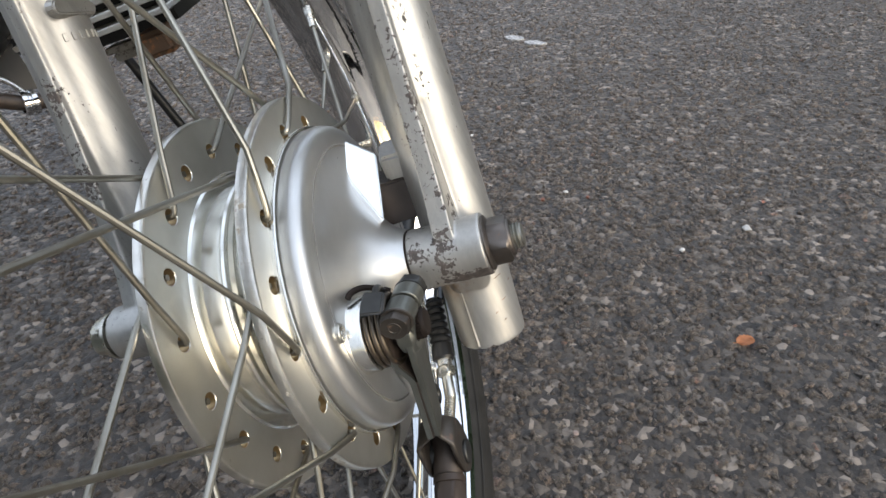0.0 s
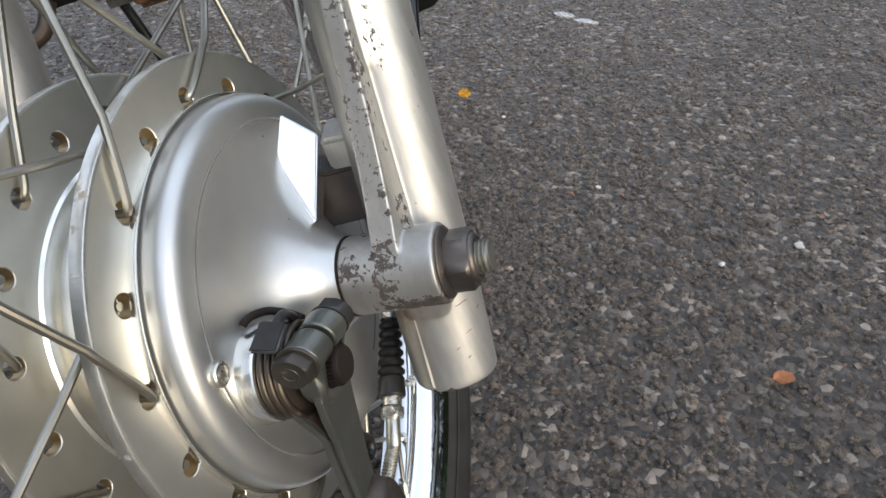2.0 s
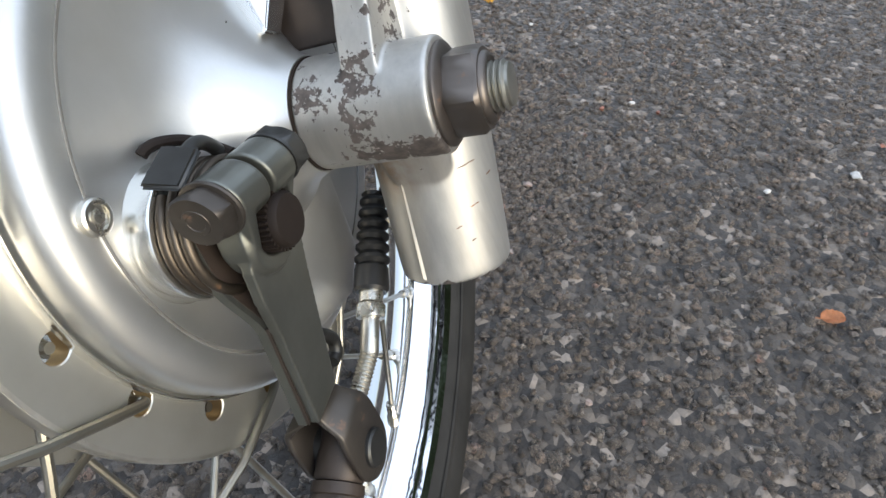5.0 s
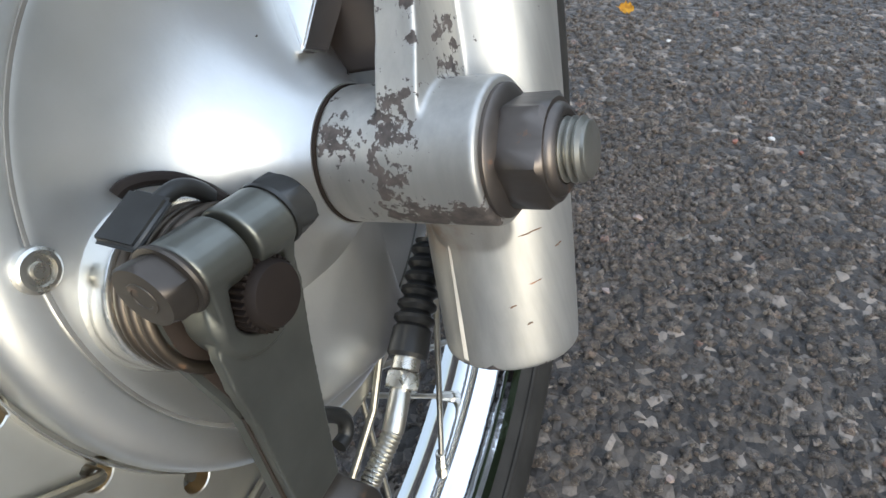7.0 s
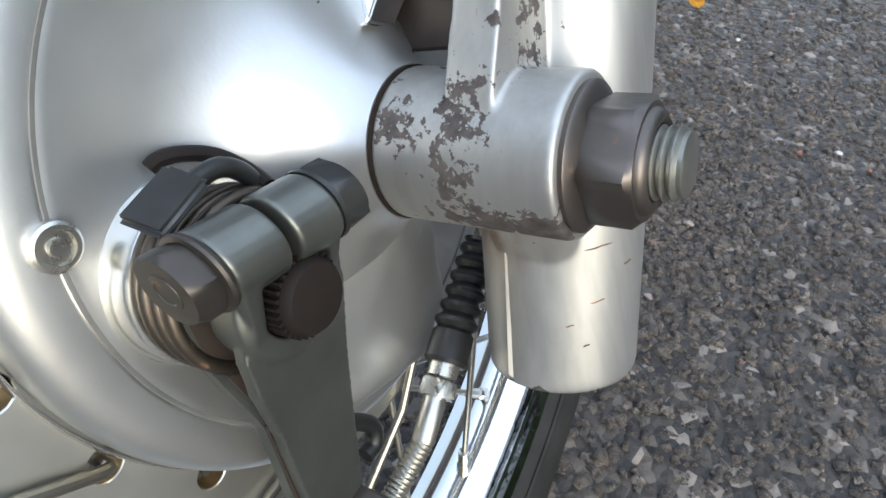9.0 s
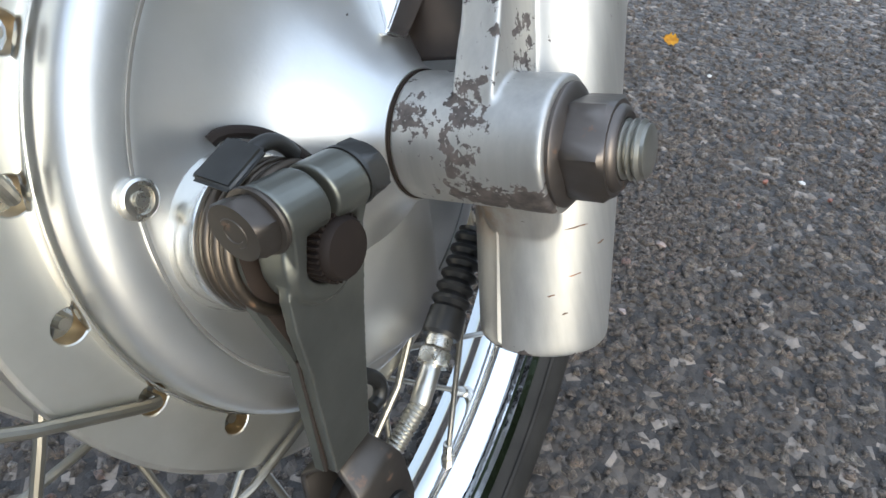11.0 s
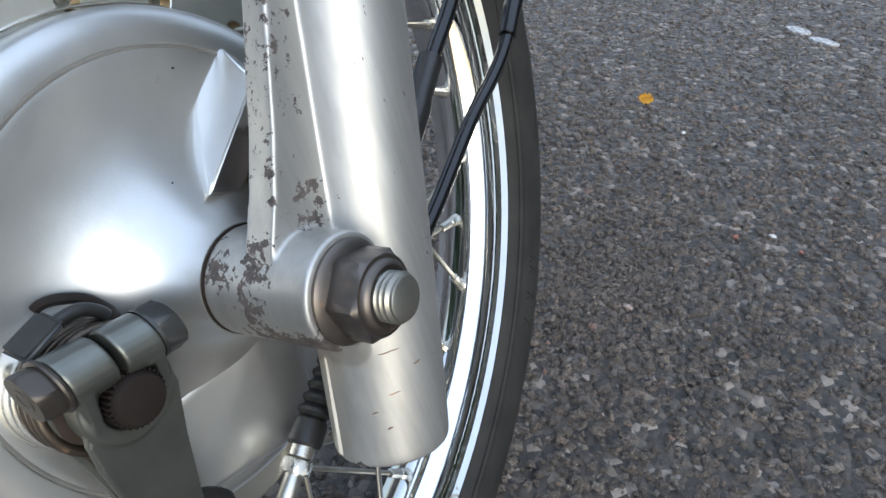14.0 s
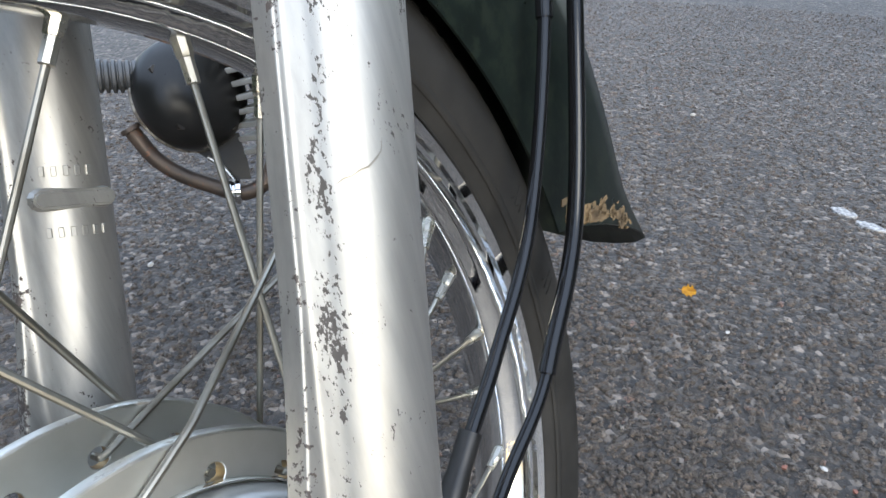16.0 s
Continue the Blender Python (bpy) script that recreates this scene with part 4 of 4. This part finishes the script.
near_leg, near_f = fork_leg(51.0, FORK_Y, 1, 330, 0.5)
far_leg, far_f = fork_leg(-113.5, 32.5, -1, 330, 0.9)
# mould seam, scuffs
bm = bmesh.new()
hull(bm, [near_f @ Vector(q) for q in ((-5.2, -16.4, -62), (-4.2, -16.7, -62), (-5.2, -16.6, -30), (-4.6, -16.8, -30), (-5.0, -17.4, -61), (-4.9, -17.5, -32))])
part("mould_seam", bm, FORK_SILVER, near_leg)
bm = bmesh.new()
rng = random.Random(4)
for s, a0, a1 in ((-14, -45, -30), (-20, -48, -34), (-30, -52, -33), (-42, -48, -36), (-47, -64, -58), (-24, -70, -66), (-52, -52, -47), (-35, -22, -14)):
    pts = []
    for i in range(6):
        a = radians(a0 + (a1 - a0) * i / 5)
        r = FORK_R * (0.975 if s < -40 else 0.99)
        z = s + 0.5 * i / 5 + rng.uniform(-0.15, 0.15)
        pts.append(near_f @ Vector((r * math.cos(a) + 0.0, r * math.sin(a), z)))
    tube(bm, pts, [0.06, 0.16, 0.2, 0.14, 0.2, 0.06], 6)
part("scuff_mark", bm, RUSTY, near_leg)
bm = bmesh.new()
tube(bm, [near_f @ Vector((17.75 * math.cos(radians(a)), 17.75 * math.sin(radians(a)), s)) for a, s in ((-52, 146.5), (-46, 147.6), (-40, 148.0), (-34, 149.2), (-28, 149.8), (-22, 151.4), (-17, 153.2), (-15.5, 156))], [0.08, 0.24, 0.2, 0.3, 0.22, 0.3, 0.26, 0.08], 6)
part("long_scratch", bm, SPOKE_STEEL, near_leg)
# small chips in the plate's lacquer near its neck and on its rim
rng = random.Random(9)
for k in range(8):
    r = rng.choice((rng.uniform(19, 30), rng.uniform(52, 64)))
    a = rng.uniform(20, 200)
    x = next(x0 + (x1 - x0) * (r0 - r) / (r0 - r1 + 1e-9) for (x0, r0), (x1, r1) in zip(DOME[5:], DOME[6:]) if r1 <= r <= r0)
    c = polar(x, r, a)
    bm = bmesh.new()
    hull(bm, [c + Vector((rng.uniform(-0.12, 0.12), rng.uniform(-0.6, 0.6), rng.uniform(-0.45, 0.45))) for _ in range(9)])
    part("lacquer_chip", bm, NUT_STEEL, plate)
# anchor lug that takes the brake's reaction
bm = bmesh.new()
hull(bm, [(26, 29, 27), (40, 29, 27), (26, 29, 40), (40, 29, 40), (26, 41, 29), (40, 41, 29), (26, 41, 44), (40, 41, 44)], 1.5, 2)
part("anchor_lug", bm, FORK_SILVER, near_leg)
bm = bmesh.new()
hull(bm, [(12, 19, 9), (38, 22, 9), (12, 27, 27.5), (38, 30, 27.5), (12, 40, 9), (38, 40, 9), (12, 44, 27.5), (38, 44, 27.5)], 1.0, 2)
part("anchor_web", bm, RUST_DARK, near_leg, "rusty web behind the anchor")
# raised pill and moulded bars on the far leg
bm = bmesh.new()
hull(bm, [far_f @ Vector(q) for q in [(14.5 + d, yy, 146 + 3.6 * math.sin(a) * k) for d, k in ((0, 1.25), (4.6, 0.9)) for yy0, s in ((-15, -1), (9, 1)) for a in [radians(30 * i) for i in range(12)] for yy in [yy0 + 3.6 * math.cos(a) * k]]], 0.8, 2)
part("raised_pill", bm, FORK_SILVER, far_leg, "raised rounded bar on the leg")
for z0, count in ((156.5, 5), (133.5, 6)):
    for i in range(count):
        a = radians(-42 + 13 * i)
        bm = bmesh.new()
        hull(bm, [far_f @ Vector(((FORK_R + d) * math.cos(a + w), (FORK_R + d) * math.sin(a + w), z0 + h)) for d in (-0.5, 0.6) for w in (-0.055, 0.05) for h in (-1.9, 1.9)], 0.2, 1)
        part("raised_letter_bar", bm, FORK_SILVER, far_leg)

# ---- axle ends ----
axle = part("axle", thread(bmesh.new(), 60, 83.5, 6.0, 1.5), AXLE_STEEL, bike, "threaded axle end, dull steel")
# thin near-black ring over the joint of plate and lug
part("neck_gap", lathe(bmesh.new(), [(31.9, 13.4), (32.1, 14.5), (32.9, 14.5), (33.0, 13.4)], 72), SHAFT_STEEL, axle, "dark seam between plate and lug")
part("nut_flange", lathe(bmesh.new(), [(66.9, 6), (66.9, 12.3), (67.1, 12.6), (67.8, 12.6), (68.1, 12.3), (68.6, 11.2), (69.2, 9.8), (69.4, 8.6), (69.4, 6)], 64), NUT_STEEL, axle, "brown tarnished flange of the nut")
bm = bmesh.new()
hexagon(bm, 68.6, 77.4, 19.0, None, 1.0, radians(46))
lathe(bm, [(76.9, 8.7), (77.8, 8.6), (78.6, 8.0), (79.0, 7.2), (78.7, 6.2), (76.5, 6.0)], 40)
part("axle_nut", bm, NUT_STEEL, axle, "brown tarnished hexagon axle nut")
bm = bmesh.new()
lathe(bm, [(-131, 6), (-131, 12.5), (-133, 12.5), (-133, 6)], 36)
hexagon(bm, -141, -133, 19, None, 1.2)
lathe(bm, [(-131, 6), (-48, 6)], 24)
part("axle_head", bm, BRIGHT_STEEL, axle, "bright far axle head")

# ---- mudguard ----
def guard_radius(a):
    """The crest's radius at an angle round the wheel: close above, standing off towards the tail."""
    if a > 22:
        u = min(1.0, (a - 22) / 55)
        return 366 - 66 * (3 * u * u - 2 * u ** 3)
    if a > 8:
        return 362 + 4 * (a - 8) / 14
    return 362 + 30 * ((8 - a) / 9.5) ** 1.7


def guard_end(r):
    """The angle of the cut tail end at a radius."""
    return 11.5 - 13.0 * (r - 250) / 132


SECTION = [(35.5, 1.0), (36.5, 0.75), (37, 0.5), (36.8, 0.27), (34.5, 0.13), (29, 0.055), (18, 0.014), (0, 0.0)]
SECTION = SECTION + [(-w, d) for w, d in SECTION[-2::-1]]
bm = bmesh.new()
outer, inner = [], []
for i in range(49):
    ring_o, ring_i = [], []
    for w, d in SECTION:
        a = 112.0
        for _ in range(6):
            R = guard_radius(a)
            r = R - d * (R - 258)
            a0 = guard_end(r)
            a = a0 + (112 - a0) * (i / 48)
        ring_o.append(bm.verts.new(polar(WHEEL_X + w, r, a)))
        ring_i.append(bm.verts.new(polar(WHEEL_X + w * 0.965, r - 1.5 * (1 - d), a)))
    outer.append(ring_o)
    inner.append(ring_i)
last = len(SECTION) - 1
for g in (outer, inner):
    for p, q in zip(g, g[1:]):
        for j in range(last):
            bm.faces.new((p[j], p[j + 1], q[j + 1], q[j]))
for p, q in ((outer[0], inner[0]), (outer[-1], inner[-1])):
    for j in range(last):
        bm.faces.new((p[j], p[j + 1], q[j + 1], q[j]))
for j in (0, last):
    for k in range(48):
        bm.faces.new((outer[k][j], outer[k + 1][j], inner[k + 1][j], inner[k][j]))
guard = part("mudguard", bm, GUARD_PAINT, bike, "dark green enamelled mudguard with a rusty lower edge", sharp=60)

# rust along the mudguard's lower edge
rng = random.Random(11)
for k in range(70):
    r = rng.uniform(266, 376)
    a = guard_end(r) + 0.3 + abs(rng.gauss(0, 1.3))
    d = (guard_radius(a) - r) / (guard_radius(a) - 258)
    w = 36.9 if 0.27 < d < 0.8 else 36.2
    if d < 0.25:
        continue
    size = rng.uniform(1.0, 4.2)
    bm = bmesh.new()
    lo, hi = [], []
    for i in range(10):
        t = 2 * math.pi * i / 10
        reach = size * rng.uniform(0.5, 1.2)
        q = polar(0, r + 1.7 * reach * math.cos(t), a + math.degrees(reach * math.sin(t) / r))
        lo.append(bm.verts.new(q + Vector((WHEEL_X + w - 1.0, 0, 0))))
        hi.append(bm.verts.new(q + Vector((WHEEL_X + w + 0.3, 0, 0))))
    bm.faces.new(hi)
    for i in range(10):
        bm.faces.new((lo[i], lo[(i + 1) % 10], hi[(i + 1) % 10], hi[i]))
    part("rust_patch", bm, GUARD_RUST, guard)

# ---- engine side behind the wheel ----
cover_at = along((-374, 329, 155), (-334, 327, 162))
engine = part("engine_cover", lathe(bmesh.new(), [(-24, 0), (-24, 44), (-22, 49), (-16, 51.5), (-8, 51.5), (4, 49), (14, 42), (21, 33), (26, 20), (26, 0)], 56, cover_at), ENGINE_BLACK, bike, "oily black engine cover")
part("cover_rim", lathe(bmesh.new(), [(-25.5, 46), (-25.5, 49.6), (-24, 51), (-21.5, 51.6), (-20, 50)], 56, cover_at), ENGINE_ALLOY, engine, "bright metal edge")
for k in range(5):
    a = 72 * k
    part("cover_bolt", hexagon(bmesh.new(), 0, 10, 8, cover_at @ Matrix.Rotation(radians(a), 4, "X") @ Matrix.Translation((2, 42, 0))), CLEVIS_STEEL, engine)
m = along((-401, 303, 178), (-470, 186, 215))
prof = [(-8, 8), (-6, 13)]
for i in range(16):
    prof += [(5.6 * i, 11.2), (5.6 * i + 1, 14.2), (5.6 * i + 3.6, 14.2), (5.6 * i + 4.6, 11.2)]
prof += [(92, 13), (92, 0)]
part("footrest_rubber", lathe(bmesh.new(), prof, 24, m), GREY_RUBBER, bike, "grey ribbed footrest rubber")
barrel = part("cylinder_barrel", hull(bmesh.new(), [(x, y, z) for x in (-345, -215) for y in (372, 420) for z in (84, 225)], 3, 2), ENGINE_BLACK, bike, "dark engine cylinder")
for i in range(11):
    z = 88 + 12.4 * i
    bm = bmesh.new()
    hull(bm, [(x, y, z + d) for x in (-366, -205) for y in (348, 432) for d in (0, 5.2)], 0.8, 1)
    part("cooling_fin", bm, FIN_ALLOY, barrel)
bm = bmesh.new()
hull(bm, [(x, y, z) for x in (-264, -226) for y in (366, 398) for z in (50, 74)], 5, 3)
part("exhaust_port", bm, RUSTY, barrel, "rusty exhaust port")
bm = bmesh.new()
tube(bm, smooth_path([(-414, 279, 138), (-412, 281, 128), (-406, 286, 108), (-394, 297, 88), (-380, 312, 72), (-361, 328, 57), (-346, 346, 60), (-338, 362, 80)], 40), 7.2, 16)
lathe(bm, [(-2.5, 5.0), (-2.5, 9.0), (-1.0, 9.6), (1.5, 9.4), (2.0, 6.0)], 20, along((-414, 279, 138), (-413, 280, 133)))
pipe = part("bent_pipe", bm, EXHAUST, bike, "scorched rusty bent steel pipe")
part("pipe_collar", lathe(bmesh.new(), [(-7, 9), (-6, 11.5), (-2, 11.5), (-1, 10), (1, 10), (2, 11.5), (6, 11.5), (7, 9)], 20, along((-365, 324, 60), (-355, 336, 56))), CHROME, pipe, "bright collar")
bm = bmesh.new()
hull(bm, [(-392, 318, 101), (-372, 344, 95), (-388, 330, 113), (-362, 352, 111), (-372, 334, 67), (-360, 346, 63), (-366, 348, 79)], 2, 2)
part("engine_bracket", bm, ENGINE_BLACK, engine)
bm = bmesh.new()
tube(bm, smooth_path([(-386, 324, 95), (-376, 330, 82), (-366, 332, 62)], 12), 2.2, 8)
part("bracket_wire", bm, BRIGHT_STEEL, engine)
bm = bmesh.new()
hull(bm, [(x, y, z) for x in (-300, -266) for y in (372, 392) for z in (66, 72)], 1.5, 2)
hull(bm, [(x, y, z) for x in (-294, -270) for y in (374, 390) for z in (57, 66)], 1.5, 2)
part("base_flange", bm, ENGINE_ALLOY, barrel, "weathered alloy base flange")
bm = bmesh.new()
tube(bm, smooth_path([(-318, 424, 66), (-311, 420, 46), (-306, 420, 10), (-297, 420, -45), (-292, 424, -70)], 24), 5.0, 12)
part("stand_bar", bm, ENGINE_BLACK, bike, "black steel stand bar")
bm = bmesh.new()
hull(bm, [(x, y, z) for x in (-465, -235) for y in (440, 680) for z in (62, 330)], 25, 3)
part("crankcase", bm, ENGINE_BLACK, bike, "dark engine crankcase")


# ---- leaves, marks and loose stones on the road ----
def fallen_leaf(length, width, curl, lobes, seed, mat):
    """A small curled leaf: a jagged outline, cupped, with a midrib and a stalk."""
    rng = random.Random(seed)
    bm = bmesh.new()
    n = 22
    grid = []
    for i in range(n + 1):
        u = i / n
        half = width / 2 * math.sin(math.pi * u ** 0.85) ** 0.5 * (1 + lobes * math.sin(u * 21)) + 0.15
        row = []
        for j in range(7):
            v = -1 + j / 3
            edge = 1 + (rng.uniform(-0.12, 0.12) if abs(v) > 0.9 else 0)
            row.append(bm.verts.new(((u - 0.5) * length, v * half * edge, curl * (abs(v) ** 1.6) * half * 0.9 + curl * length * 0.45 * (u - 0.45) ** 2 - (0.25 if j == 3 else 0))))
        grid.append(row)
    for a, b in zip(grid, grid[1:]):
        for j in range(6):
            bm.faces.new((a[j], a[j + 1], b[j + 1], b[j]))
    g = bmesh.ops.solidify(bm, geom=bm.faces[:], thickness=0.35)
    tube(bm, [(-0.5 * length, 0, curl * length * 0.09), (-0.6 * length, 0.4, curl * length * 0.12), (-0.68 * length, 1.0, 0.4)], 0.4, 6)
    return part("fallen_leaf", bm, mat, None)


leaf_b = tagged(fallen_leaf(17.5, 13.0, 0.5, 0.0, 2, LEAF_BROWN), "small curled orange-brown dry leaf on the asphalt", "leaf")
leaf_b.matrix_world = pose(0.2945, 0.464, 0.0014, 4, -6, 4)
leaf_y = tagged(fallen_leaf(19, 13, 0.5, 0.2, 3, LEAF_YELLOW), "small yellow fallen leaf with ragged lobes on the asphalt", "leaf")
leaf_y.matrix_world = pose(0.003, 0.992, 0.0085, 52, 6, 20)


def smear(name, length, width, seed):
    rng = random.Random(seed)
    bm = bmesh.new()
    lo, hi = [], []
    for i in range(26):
        a = 2 * math.pi * i / 26
        r = rng.uniform(0.82, 1.05)
        x, y = length / 2 * r * math.cos(a), width / 2 * r * math.sin(a)
        lo.append(bm.verts.new((x, y, -3)))
        hi.append(bm.verts.new((x * 0.97, y * 0.95, 0.35)))
    bm.faces.new(hi)
    for i in range(26):
        bm.faces.new((lo[i], lo[(i + 1) % 26], hi[(i + 1) % 26], hi[i]))
    return tagged(part(name, bm, WHITE_MARK, None), "dried off-white smear on the asphalt", "mark", "road marks")


smear("white_smear", 46, 27, 5).matrix_world = pose(0.175, 1.366, 0.0012, 0, 0, -32)
smear("white_smear", 48, 25, 6).matrix_world = pose(0.214, 1.331, 0.0012, 0, 0, -20)


def pebble(x, y, size, mat, label, seed):
    """A loose angular stone."""
    rng = random.Random(seed)
    bm = bmesh.new()
    pts = []
    for i in range(16):
        d = Vector((rng.gauss(0, 1), rng.gauss(0, 1), rng.gauss(0, 1))).normalized()
        pts.append((d.x * size * 0.5, d.y * size * 0.36, d.z * size * 0.25))
    hull(bm, pts)
    ob = tagged(part("loose_stone", bm, mat, None, sharp=20), label, "stone", "loose stones")
    ob.matrix_world = pose(x, y, -0.0004 + size * 0.00017, 0, 0, rng.uniform(0, 360))
    return ob


for i, (x, y, s, mat, label) in enumerate((
        (0.1732, 0.756, 8.0, PEBBLE_PALE, "small off-white stone lying on the asphalt"),
        (0.067, 0.597, 9.5, PEBBLE_PINK, "small pinkish grey stone on the asphalt"),
        (0.141, 0.740, 8.0, PEBBLE_RED, "small brick-red stone chip in the asphalt"),
        (0.199, 0.740, 7.0, PEBBLE_RED, "small brick-red stone chip in the asphalt"),
        (0.413, 0.707, 7.5, PEBBLE_RED, "small brick-red stone chip in the asphalt"),
        (0.055, 0.506, 8.0, PEBBLE_PINK, "small pinkish grey stone on the asphalt"),
        (0.061, 0.934, 8.0, PEBBLE_PALE, "small off-white stone lying on the asphalt"),
        (-0.135, 1.75, 15.0, PEBBLE_PALE, "small off-white stone lying on the asphalt"),
        (-0.673, 0.709, 12.0, PEBBLE_PALE, "small off-white stone lying on the asphalt"),
        (0.282, 0.616, 8.5, PEBBLE_PALE, "small off-white stone lying on the asphalt"),
        (0.370, 0.651, 14.0, PEBBLE_PALE, "pale curved stone sliver on the asphalt"),
        (0.113, 0.368, 7.0, PEBBLE_PINK, "small pinkish grey stone on the asphalt"))):
    pebble(x, y, s, mat, label, 40 + i)
